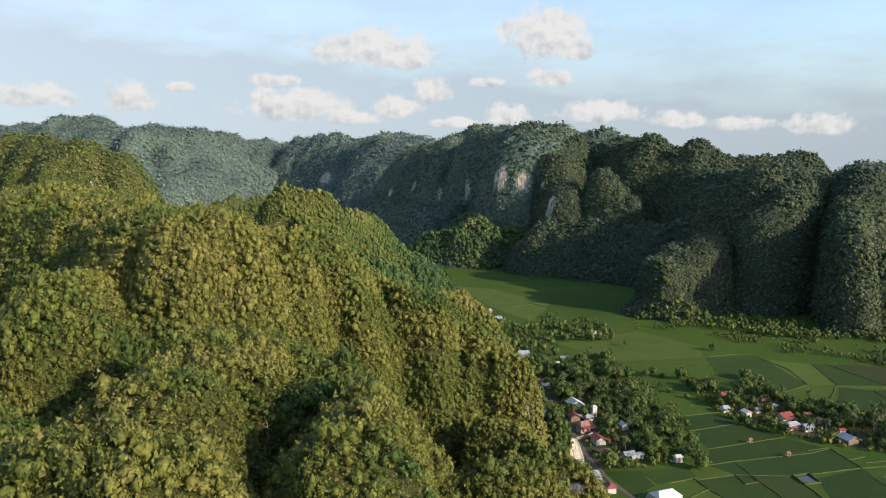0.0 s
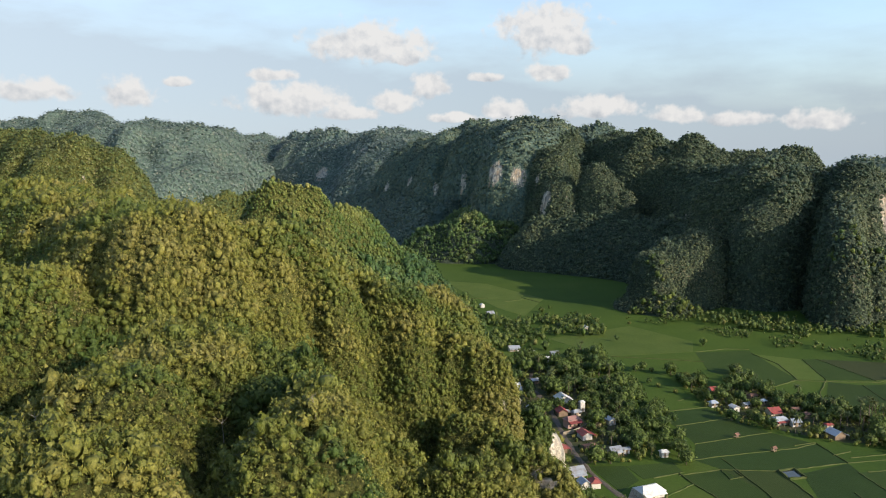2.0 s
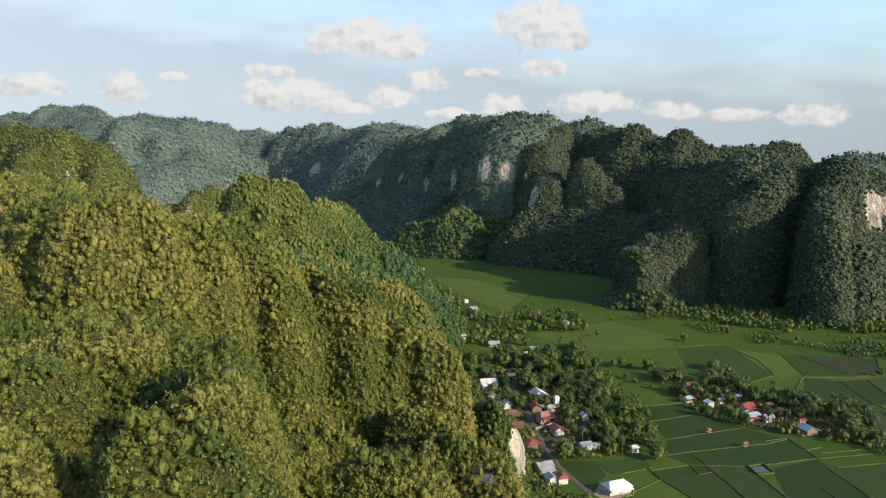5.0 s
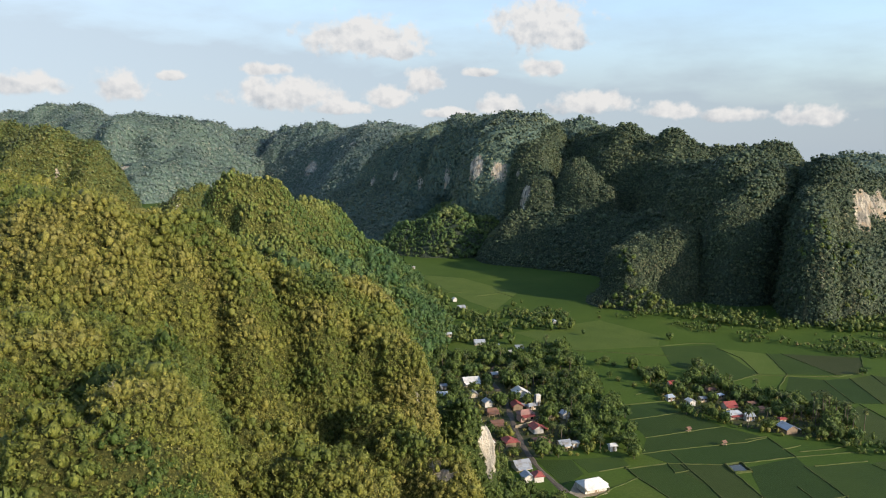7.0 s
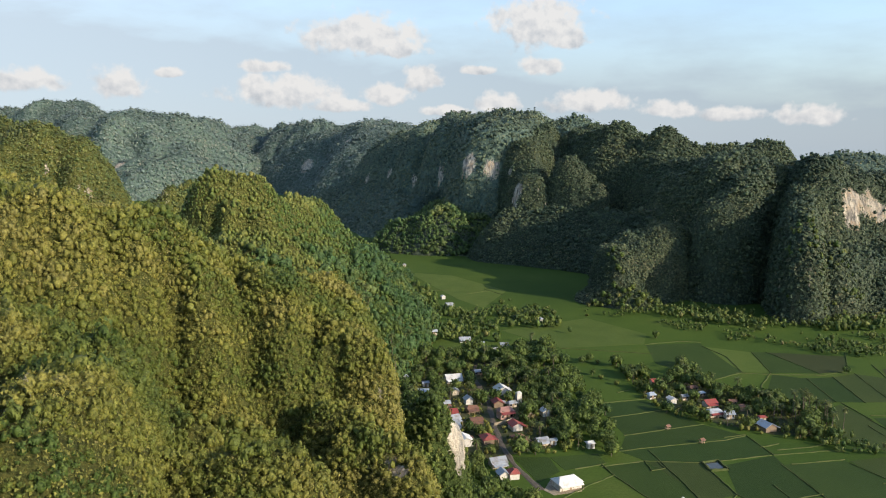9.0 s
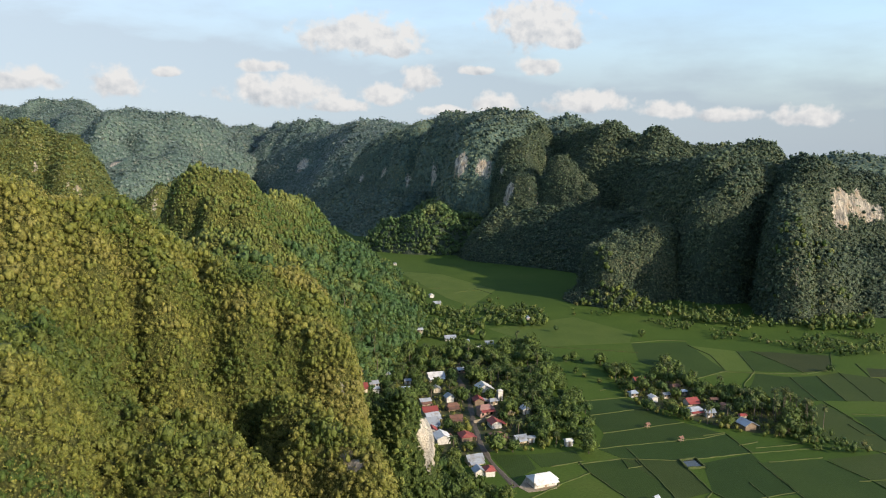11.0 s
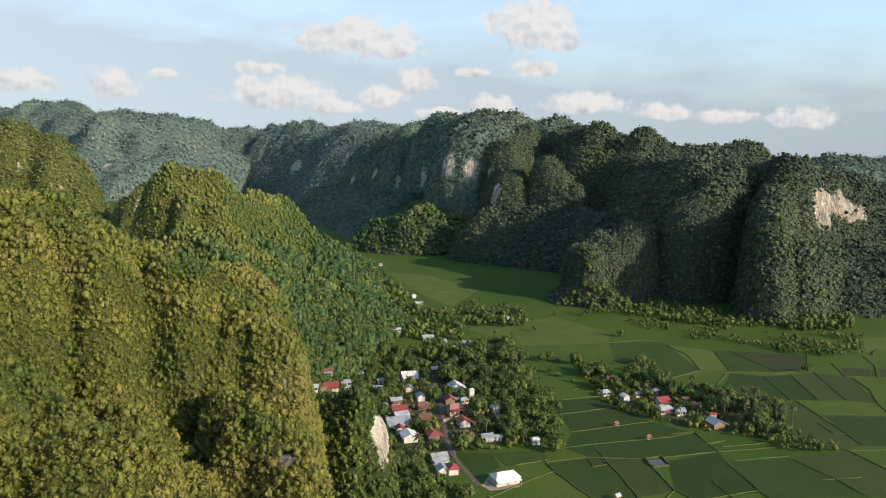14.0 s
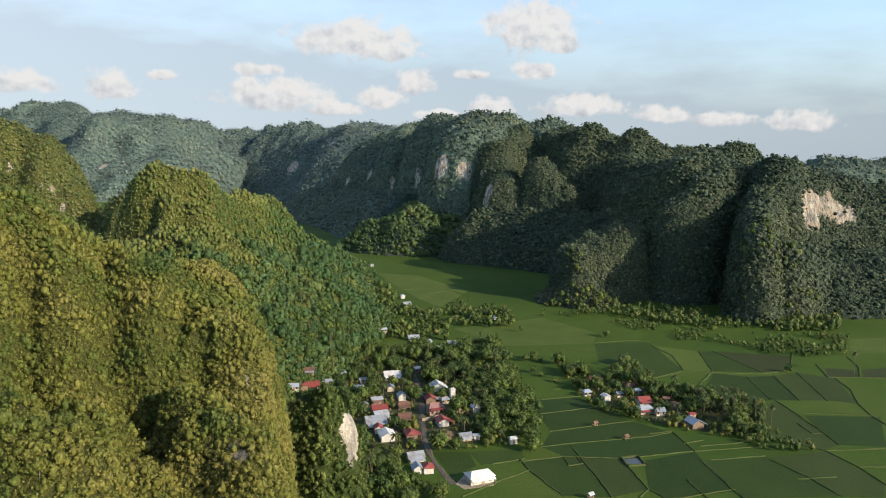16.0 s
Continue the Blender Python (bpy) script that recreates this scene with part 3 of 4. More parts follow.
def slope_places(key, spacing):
    """Places on a hill's slopes, thinner on those turned away from the camera's path and none on bare rock."""
    ob, v, q, rock = LAND[key]
    a, b, c, d = (v[q[:, k]] for k in range(4))
    n = np.cross(c - a, d - b) / 2
    area = np.linalg.norm(n, axis=1)
    n /= np.maximum(area, 1e-9)[:, None]
    mid = (a + b + c + d) / 4
    # thinner left of the camera's view and on the low flanks below its lower edge
    out_of_view = np.where((key == "near") & ((mid[:, 0] < -0.64 * mid[:, 1] - 8) | (mid[:, 2] < 113 - 0.50 * mid[:, 1])), 0.2, 1.0)
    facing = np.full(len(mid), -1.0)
    # the camera at the two ends of its path
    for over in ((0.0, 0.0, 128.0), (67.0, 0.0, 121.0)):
        to_camera = np.array(over) - mid
        facing = np.maximum(facing, (n * to_camera).sum(axis=1) / np.linalg.norm(to_camera, axis=1))
    weight = out_of_view * area * np.where(facing > -0.05, 1.0, 0.12) * (mid[:, 2] > 0.5) * np.where(rock[q].mean(axis=1) < 0.45, 1.0, 0.03)
    count = int(weight.sum() / spacing ** 2)
    # evenly along the rows of the slope
    total = np.cumsum(weight)
    pick = np.minimum(np.searchsorted(total, (np.arange(count) + RNG.random(count)) / count * total[-1]), len(q) - 1)
    u, w = RNG.random((count, 1)), RNG.random((count, 1))
    p = (a[pick] * (1 - u) + b[pick] * u) * (1 - w) + (d[pick] * (1 - u) + c[pick] * u) * w
    return p, n[pick]


def zone(key, p):
    """Where the near hill is drier, higher in tint, where creepers grow lush, and where its front knoll is darkened for
    shade.
    """
    lean = np.zeros(len(p))
    if key == "near":
        # front knoll: shade of its slope and gaps put into the tint
        lean += np.where(p[:, 1] < 122, -0.15, 0.0)
        for x, y, z, r, by in ((0, 169, 74, 9, -0.26), (7, 174, 71, 8, -0.22), (-19, 160, 82, 8, -0.18), (-14, 148, 78, 9, -0.12), (26, 176, 64, 10, 0.20), (31, 148, 60, 8, 0.18), (-28, 108, 101, 11, 0.08),
                               (-32, 68, 100, 10, 0.12), (-8, 86, 97, 9, 0.06), (-45, 165, 110, 16, 0.10), (-40, 84, 98, 8, 0.14), (-60, 138, 104, 12, 0.10)):
            lean += by * np.exp(-((p - np.array([x, y, z])) ** 2).sum(axis=1) / r ** 2)
    if key == "peak":
        # lusher towards the valley
        lean -= 0.34 * np.clip((75 - p[:, 2]) / 50, 0, 1)
    return lean


def forest(key, spacing, radius, shapes, leaves, label, lean=0.0, spread=0.28, patch=30.0, spot=0.32, below=1e3):
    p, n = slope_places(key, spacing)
    low = p[:, 2] < below + 9 * fbm(p[:, 0] / 25, p[:, 1] / 25, 77)
    p, n = p[low], n[low]
    # larger trees stand together, low scrub elsewhere
    stand = fbm(p[:, 0] / patch, (p[:, 1] + p[:, 2]) / patch, 15)
    r = radius * np.clip(np.exp(RNG.normal(size=len(p)) * spread + 0.25 * stand), 0.55, 2.0)
    steep = 1 - np.clip(n[:, 2], 0, 1)
    r = r * (1 - 0.35 * steep)
    p = p + n * (r * (0.35 * steep + 0.05))[:, None] - np.array([0, 0, 1.0]) * (r * 0.35 * steep)[:, None]
    patches = fbm(p[:, 0] / patch, (p[:, 1] + p[:, 2]) / patch, 5) * spot
    tints = np.clip(0.46 + lean + zone(key, p) + patches + RNG.normal(size=len(p)) * 0.08, 0, 0.8)
    tall = 1.1 if key in ("near", "peak", "mound", "pinnacle") else 0.75
    out = []
    for near, crowns in shapes(p):
        if near.any():
            out.append(planted(p[near], np.stack([r, tall * (0.8 + 0.7 * RNG.random(len(p)))], -1)[near], crowns, tints[near]))
    base, vs, fs, ts = 0, [], [], []
    for v, f, t in out:
        vs.append(v), fs.append(f + base), ts.append(t)
        base += len(v)
    ob = mesh_object("forest", np.concatenate(vs), np.concatenate(fs), leaves, {"tint": np.concatenate(ts)})
    tagged(ob, label, "forest", kind="stuff")
    print("forest", key, len(p), "trees", len(ob.data.polygons), "triangles")
    return ob


def all_far(p):
    return [(np.ones(len(p), bool), FAR_CROWNS)]


def all_smooth(p):
    return [(np.ones(len(p), bool), SMOOTH_CROWNS)]


def all_mid(p):
    return [(np.ones(len(p), bool), MID_CROWNS)]


def near_and_mid(p):
    close, near = p[:, 1] < 124, (p[:, 1] >= 124) & (p[:, 1] < 156)
    return [(close, CLOSE_CROWNS), (near, NEAR_CROWNS), (~close & ~near, MID_CROWNS)]


def scrub(key, spacing, size, leaves, label, lean=0.0, ragged=0.42, loft=2.6):
    """Creepers, ferns and low scrub: single leaf clumps that carpet the slopes between the trees."""
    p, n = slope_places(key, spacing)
    count = len(p)
    p = p + n * (RNG.random((count, 1)) ** 2 * size * loft)
    up = n + RNG.normal(size=(count, 3)) * ragged + np.array([0, 0, 0.25])
    up /= np.linalg.norm(up, axis=1)[:, None]
    s = np.cross(up, RNG.normal(size=(count, 3)))
    s /= np.linalg.norm(s, axis=1)[:, None]
    u = np.cross(up, s)
    r = size * (0.55 + 0.9 * RNG.random((count, 1)))
    v = np.stack([p + s * r, p - s * r * 0.55 + u * r * 0.8, p - s * r * 0.5 - u * r * 0.75], axis=1).reshape(-1, 3)
    patches = fbm(p[:, 0] / 30, (p[:, 1] + p[:, 2]) / 30, 9) * 0.25
    tint = np.clip(0.52 + lean + zone(key, p) + patches + RNG.normal(size=count) * 0.13, 0, 1)
    ob = mesh_object("scrub", v, np.arange(count * 3).reshape(-1, 3), leaves, {"tint": np.repeat(tint, 3)})
    tagged(ob, label, "scrub", kind="stuff")


forest("near", 1.12, 0.86, near_and_mid, LEAVES, "dense yellow-green tropical scrub forest in low sun", spread=0.32, patch=12.0, spot=0.38)
forest("peak", 2.35, 1.15, all_smooth, LEAVES_PEAK, "green forest on the slopes of a pointed hill", -0.1, patch=22.0)
forest("peak", 3.3, 2.1, all_mid, LEAVES_FLANK, "tall lush green trees on the lower slopes of a pointed hill", -0.05, 0.4, 22.0, below=62.0)
forest("left", 4.4, 1.9, all_smooth, LEAVES_OLIVE, "forest over a limestone hill")
forest("farleft", 11.5, 3.2, all_smooth, LEAVES_FAR_HAZE, "distant forest on a mountain range", patch=120.0)
forest("farpeak", 26, 6, all_smooth, LEAVES_FAR_HAZE, "far forest on a mountain top", patch=120.0)
forest("farridge", 10, 3.0, all_smooth, LEAVES_FAR_HAZE, "distant dark forest on a ridge", patch=100.0)
forest("upper", 5.2, 2.1, all_smooth, LEAVES_MILD_HAZE, "dark forest over a high limestone ridge end, coloured blue-green for haze", patch=60.0)
forest("main", 3.5, 1.9, all_far, LEAVES_RIDGE_HAZE, "dark green forest over a long limestone ridge, blued for haze", spread=0.42, patch=45.0)
forest("cliff", 3.0, 1.6, all_far, LEAVES_RIDGE_HAZE, "forest round a bare limestone cliff", -0.34, spread=0.42)
forest("small", 2.5, 1.35, all_far, LEAVES_RIDGE_HAZE, "trees and creepers on a small limestone tower", 0.1)
forest("mound", 3.9, 2.8, all_mid, LEAVES_FLANK, "broadleaf trees on a low hill", -0.1)
forest("right", 13, 3.6, all_smooth, LEAVES_MILD_HAZE, "distant forest on a low range", patch=100.0)
forest("pinnacle", 1.7, 1.15, near_and_mid, LEAVES_TREE, "shrubs on a limestone pinnacle", patch=12.0)
scrub("near", 0.44, 0.2, LEAVES, "low yellow-green creepers and ferns over limestone", 0.02, 0.6, 5.0)
scrub("peak", 1.1, 0.55, LEAVES_PEAK, "low green creepers and scrub on a pointed hill")
scrub("left", 1.8, 1.3, LEAVES_OLIVE, "low scrub on a limestone hill")
scrub("main", 1.7, 1.2, LEAVES_RIDGE_HAZE, "dark scrub on the slopes of a ridge")
scrub("cliff", 1.6, 1.1, LEAVES_RIDGE_HAZE, "dark scrub below a limestone cliff")
scrub("small", 1.2, 0.9, LEAVES_RIDGE_HAZE, "scrub on a small limestone tower")
scrub("upper", 3.2, 2.2, LEAVES_MILD_HAZE, "scrub on a high ridge end", ragged=0.25)
scrub("farleft", 5.0, 3.6, LEAVES_FAR_HAZE, "distant woods on a mountain range", ragged=0.2)
scrub("farridge", 4.6, 3.4, LEAVES_FAR_HAZE, "distant woods on a ridge", ragged=0.2)
scrub("farpeak", 9.0, 6.0, LEAVES_FAR_HAZE, "far woods on a mountain top", ragged=0.2)
scrub("right", 5.0, 3.4, LEAVES_MILD_HAZE, "distant woods on a low range", ragged=0.2)

# ---- valley floor ----
def ground_sheet():
    bm = bmesh.new()
    lines = [-5000, -1200, -300, -100, 0, 100, 200, 300, 400, 600, 1200, 5000]
    rows = [-5000, -1000, -100, 100, 200, 300, 400, 500, 600, 700, 800, 1000, 2000, 5000]
    grid = [[bm.verts.new((x, y, 0)) for x in lines] for y in rows]
    for a, b in zip(grid, grid[1:]):
        for k in range(len(lines) - 1):
            bm.faces.new((a[k], a[k + 1], b[k + 1], b[k]))
    me = bpy.data.meshes.new("ground")
    bm.to_mesh(me), bm.free()
    me.materials.append(FIELD)
    return tagged(new("ground", me), "flat green valley floor of rice fields and grass", "ground", kind="structure")


ground = ground_sheet()

def plot_material(name, low, high, water=0.0):
    """Young rice or fallow ground, in planted rows."""
    m, n, l, p = material(name, 0.8, 0.15)
    rows = n.new("ShaderNodeTexWave")
    rows.inputs["Scale"].default_value, rows.inputs["Distortion"].default_value, rows.inputs["Detail"].default_value = 0.35, 3.0, 3.0
    l.new(stretched(n, l, 1.0, 0.22, 1.0), rows.inputs["Vector"])
    broad, fine = noise_tex(n, l, 0.05, 4), noise_tex(n, l, 1.3, 6)
    c = ramp(n, l, broad, [(0.3, low), (0.7, high)])
    c = mix(n, l, 0.18, c, rows.outputs["Color"], "MULTIPLY")
    c = mix(n, l, 0.5, c, ramp(n, l, fine, [(0.3, (0.55, 0.55, 0.55)), (0.7, (1.1, 1.1, 1.1))]), "MULTIPLY")
    shade = n.new("ShaderNodeObjectInfo").outputs["Random"]
    c = mix(n, l, 1.0, c, ramp(n, l, shade, [(0, (0.8, 0.82, 0.8)), (1, (1.15, 1.12, 1.1))]), "MULTIPLY")
    l.new(c, p.inputs["Base Color"])
    bump(n, l, p, fine, 0.7, 0.25)
    return m


# the bright plots' green is raised to stand in for sun on far fields
PLOT = {"dark": plot_material("rice_deep_green", (0.024, 0.050, 0.008), (0.032, 0.060, 0.010)), "mid": plot_material("rice_green", (0.030, 0.057, 0.009), (0.041, 0.069, 0.012)),
        "bright": plot_material("rice_bright_sunlit_green", (0.072, 0.112, 0.017), (0.100, 0.136, 0.025)), "olive": plot_material("stubble_olive", (0.036, 0.057, 0.011), (0.047, 0.067, 0.015)),
        "brown": plot_material("fallow_brown", (0.041, 0.055, 0.015), (0.055, 0.065, 0.021))}


def soil_material(name, a, b, scale=0.9):
    m, n, l, p = material(name, 0.9, 0.1)
    f = noise_tex(n, l, scale, 6)
    l.new(ramp(n, l, f, [(0.3, a), (0.7, b)]), p.inputs["Base Color"])
    bump(n, l, p, f, 0.6, 0.15)
    return m


BUND = soil_material("grassy_earth_bank", (0.040, 0.066, 0.016), (0.095, 0.098, 0.040), 0.25)
EARTH = soil_material("pale_earth", (0.20, 0.16, 0.11), (0.36, 0.30, 0.22))
TAR = soil_material("worn_lane", (0.075, 0.062, 0.048), (0.14, 0.118, 0.095))


def part(name, bm, mat, parent=None, label=""):
    """Links a bmesh as one mesh object, under a thing or a part if one is given."""
    me = bpy.data.meshes.new(name)
    bmesh.ops.recalc_face_normals(bm, faces=bm.faces)
    bm.to_mesh(me), bm.free()
    me.materials.append(mat)
    ob = new(name, me)
    if parent is not None:
        ob.parent = parent
    return tagged(ob, label)


def slab(points, z0, z1):
    bm = bmesh.new()
    top, low = [bm.verts.new((x, y, z1)) for x, y in points], [bm.verts.new((x, y, z0)) for x, y in points]
    bm.faces.new(top)
    for k in range(len(points)):
        j = (k + 1) % len(points)
        bm.faces.new((low[k], low[j], top[j], top[k]))
    return bm


def strip(points, width, height, z=0.0, wobble=0.0, step=3.0):
    """A raised bank or lane of trapezoid section along a line."""
    line = []
    for (ax, ay), (bx, by) in zip(points, points[1:]):
        k = max(1, int(math.hypot(bx - ax, by - ay) / step))
        line += [Vector((ax + (bx - ax) * i / k, ay + (by - ay) * i / k, 0)) for i in range(k)]
    line.append(Vector((*points[-1], 0)))
    bm, rows = bmesh.new(), []
    for k, p in enumerate(line):
        d = (line[min(k + 1, len(line) - 1)] - line[max(k - 1, 0)]).normalized()
        s = Vector((-d.y, d.x, 0))
        p = p + s * wobble * (random.random() - 0.5)
        h, w = height * (0.8 + 0.5 * random.random()), width * (0.75 + 0.5 * random.random())
        rows.append([bm.verts.new(p + s * w * a + Vector((0, 0, z + h * b))) for a, b in ((-0.5, -0.3), (-0.3, 1), (0.3, 1), (0.5, -0.3))])
    for a, b in zip(rows, rows[1:]):
        for k in range(3):
            bm.faces.new((a[k], a[k + 1], b[k + 1], b[k]))
    return bm


# plots and banks between them
BUNDS_A = [[(117, 354), (149, 362)], [(124, 336), (154, 346)], [(125, 314), (165, 327)], [(118, 297), (139, 302), (167, 308), (179, 313)], [(107,
    282), (126, 287), (149, 285)], [(155, 286), (180, 292)], [(181, 292), (206, 296), (213, 295)], [(184, 283), (208, 287)], [(96, 280), (110, 285)],
    [(83, 252), (99, 266), (110, 274), (108, 284)], [(110, 274), (119, 252)], [(131, 298), (135, 265), (136, 251)], [(149, 280), (151, 257)], [(146,
    251), (151, 257), (155, 250)], [(180, 283), (182, 255), (183, 250)], [(168, 265), (170, 250)], [(208, 284), (215, 267), (219, 251)], [(210, 265),
    (226, 267)]]
BUNDS_B = [[(236, 292), (240, 276), (241, 260)], [(219, 313), (225, 300), (236, 292), (262, 294)], [(245, 334), (246, 320), (245, 298)], [(240, 324),
    (240, 311), (246, 311)], [(245, 355), (246, 331)], [(248, 395), (243, 356)], [(264, 397), (257, 355)], [(280, 403), (271, 355)], [(296, 392),
    (293, 372), (284, 350), (280, 332), (280, 322)], [(213, 405), (232, 402), (260, 400), (279, 408)], [(241, 448), (233, 405), (217, 382), (210,
    363)], [(215, 462), (221, 438), (217, 406)], [(192, 390), (217, 406)], [(250, 448), (260, 403)], [(298, 444), (279, 408)], [(300, 420), (293,
    394)], [(328, 436), (322, 414), (310, 392)], [(293, 394), (324, 392)], [(124, 458), (158, 450), (178, 444)], [(180, 467), (204, 474), (218, 472)]]
BUNDS_C = [[(151, 413), (167, 419)], [(137, 372), (145, 377)], [(109, 493), (108, 471)], [(113, 457), (121, 461)], [(44, 650), (62, 653)], [(74, 635),
    (97, 648)], [(92, 656), (106, 630)], [(249, 337), (281, 333)], [(160, 250), (183, 257)], [(240, 276), (251, 276)], [(126, 287), (126, 278), (132,
    280), (131, 287)], [(179, 313), (181, 292)], [(185, 297), (201, 300), (210, 304)], [(179, 300), (189, 304)], [(168, 311), (179, 314)]]
PLOTS_A = [("dark", [(248, 334), (284, 332), (264, 296), (245, 298)]), ("brown", [(301, 412), (317, 408), (310, 393), (293, 394)]), ("olive", [(243,
    353), (246, 331), (245, 298), (236, 293), (225, 300), (219, 313), (233, 346)]), ("mid", [(123, 336), (154, 346), (165, 327), (125, 314)]),
    ("dark", [(120, 354), (149, 361), (154, 346), (123, 336)]), ("mid", [(125, 314), (165, 327), (179, 313), (118, 297)]), ("dark", [(118, 297), (179,
    313), (181, 292), (155, 286), (149, 285), (126, 287)]), ("mid", [(110, 274), (107, 282), (126, 287), (135, 265), (136, 251), (119, 252)]),
    ("olive", [(126, 287), (149, 285), (151, 257), (136, 251), (135, 265)]), ("dark", [(157, 283), (181, 292), (182, 255), (155, 250), (151, 257)]),
    ("mid", [(180, 283), (208, 286), (219, 251), (183, 250)])]
PLOTS_B = [("olive", [(209, 286), (236, 292), (241, 260), (234, 250), (219, 251)]), ("dark", [(248, 395), (264, 397), (257, 355), (243, 356)]),
    ("olive", [(264, 397), (280, 403), (271, 355), (257, 355)]), ("olive", [(280, 403), (296, 392), (284, 350), (271, 355)]), ("bright", [(215, 462),
    (241, 448), (233, 405), (217, 406)]), ("mid", [(241, 448), (250, 448), (260, 403), (233, 405)]), ("mid", [(232, 402), (248, 395), (243, 356),
    (234, 350), (210, 363)]), ("mid", [(180, 467), (217, 470), (217, 406), (192, 390), (173, 425)]), ("brown", [(250, 448), (294, 438), (279, 408),
    (260, 403)]), ("bright", [(90, 506), (159, 543), (190, 494), (180, 467), (124, 458), (108, 478)])]
PLOTS_C = [("mid", [(73, 292), (88, 292), (90, 278), (80, 268)]), ("mid", [(88, 292), (109, 295), (110, 285), (92, 279)]), ("mid", [(70, 335), (83,
    340), (95, 328), (77, 324)]), ("brown", [(320, 408), (337, 412), (326, 394), (313, 393)]), ("bright", [(354, 480), (382, 484), (358, 445), (335,
    445)]), ("bright", [(21, 749), (67, 729), (112, 649), (85, 576), (67, 610)])]

for kind, outline in PLOTS_A + PLOTS_B + PLOTS_C:
    cx, cy = sum(p[0] for p in outline) / len(outline), sum(p[1] for p in outline) / len(outline)
    shrunk = [(x + (cx - x) * 0.02, y + (cy - y) * 0.02) for x, y in outline]
    part("rice_plot", slab(shrunk, -0.05, 0.05 + 0.02 * random.random()), PLOT[kind], ground)
for line in BUNDS_A + BUNDS_B + BUNDS_C:
    part("field_bank", strip(line, 0.5, 0.28, 0.05, 0.4), BUND, ground)

# a small fish pond with earth banks
POND = [(148.6, 284.9), (155.7, 287.1), (156.4, 278.3), (149.2, 277.3)]
water_mat, wn2, wl2, wp = material("still_pond_water", 0.08, 0.5)
wp.inputs["Base Color"].default_value = (0.045, 0.05, 0.045, 1)
bump(wn2, wl2, wp, noise_tex(wn2, wl2, 2.0, 3), 0.1, 0.05)
pond = part("fish_pond", slab(POND, -0.05, 0.12), water_mat)
tagged(pond, "small square fish pond of grey water between earth banks", "pond", kind="structure")
for a, b in zip(POND, POND[1:] + POND[:1]):
    part("pond_bank", strip([a, b], 1.1, 0.7, 0.0, 0.2, 1.5), BUND, pond)

# bare and weedy ground between the houses
YARDS = soil_material("village_ground", (0.030, 0.048, 0.014), (0.085, 0.075, 0.042), 0.3)
for outline in ([(0, 400), (40, 430), (84, 440), (98, 380), (98, 330), (92, 302), (66, 292), (50, 285), (44, 310), (15, 345)], [(149, 366), (158, 388), (185, 395), (198, 366), (222, 340), (214, 312), (192, 314), (172, 328)]):
    tagged(part("yard", slab(outline, -0.05, 0.035), YARDS), "bare brown earth and weeds between village houses", "yard", kind="structure")

# the village lane
ROAD = [(80, 262), (73, 284), (70, 304), (69, 328), (69, 364), (64, 402), (69, 425)]

tagged(part("road", strip(ROAD, 2.5, 0.12, 0.06, 0.5, 4.0), TAR), "narrow worn grey lane between the village houses", "road", kind="structure")
tagged(part("yard", slab([(81, 262), (84, 258), (95, 261), (96, 270), (85, 271)], -0.05, 0.10), EARTH), "bare pale earth yard round a white house", "yard", kind="structure")
tagged(part("wall", strip([(69, 327), (75, 329), (83, 337), (92, 341)], 0.4, 1.6, 0.0), EARTH), "pale curved boundary wall before a garden", "wall", kind="structure")

# ---- village houses ----
def sheet_material(name, colour, rust, rough=0.45, metal=0.3):
    """Corrugated roofing sheets with rust and grime."""
    m, n, l, p = material(name, rough, 0.4)
    p.inputs["Metallic"].default_value = metal
    ribs = n.new("ShaderNodeTexWave")
    ribs.inputs["Scale"].default_value = 1.2
    l.new(n.new("ShaderNodeTexCoord").outputs["Object"], ribs.inputs["Vector"])
    grime = noise_tex(n, l, 0.45, 5)
    c = mix(n, l, ramp(n, l, grime, [(0.48, (0, 0, 0)), (0.68, (1, 1, 1))]), colour, rust)
    shade = n.new("ShaderNodeObjectInfo").outputs["Random"]
    c = mix(n, l, 1.0, c, ramp(n, l, shade, [(0, (0.75, 0.75, 0.75)), (1, (1.15, 1.15, 1.15))]), "MULTIPLY")
    l.new(c, p.inputs["Base Color"])
    bump(n, l, p, ribs.outputs["Fac"], 0.35, 0.05)
    return m


def plain_material(name, colour, rough=0.8, dirt=0.6):
    m, n, l, p = material(name, rough, 0.2)
    c = mix(n, l, ramp(n, l, noise_tex(n, l, 0.9, 5), [(0.45, (0, 0, 0)), (0.75, (1, 1, 1))]), colour, tuple(v * dirt for v in colour))
    l.new(c, p.inputs["Base Color"])
    return m


ROOFS = {"white": sheet_material("white_roof", (0.58, 0.56, 0.53), (0.42, 0.40, 0.37), 0.5, 0.0), "zinc": sheet_material("zinc_roof", (0.36, 0.38, 0.40), (0.26, 0.23, 0.20)),
         "red": sheet_material("red_roof", (0.25, 0.048, 0.040), (0.16, 0.06, 0.045), 0.6, 0.0), "blue": sheet_material("blue_grey_roof", (0.34, 0.38, 0.43), (0.30, 0.29, 0.28)),
         "brown": sheet_material("rusty_roof", (0.17, 0.085, 0.055), (0.10, 0.06, 0.045), 0.7, 0.1), "pink": sheet_material("faded_red_roof", (0.27, 0.14, 0.115), (0.2, 0.12, 0.10), 0.6, 0.0)}
ROOF_WORDS = {"white": "white-painted", "zinc": "weathered zinc", "red": "dull red", "blue": "blue-grey metal", "brown": "rusty brown", "pink": "faded pinkish red"}
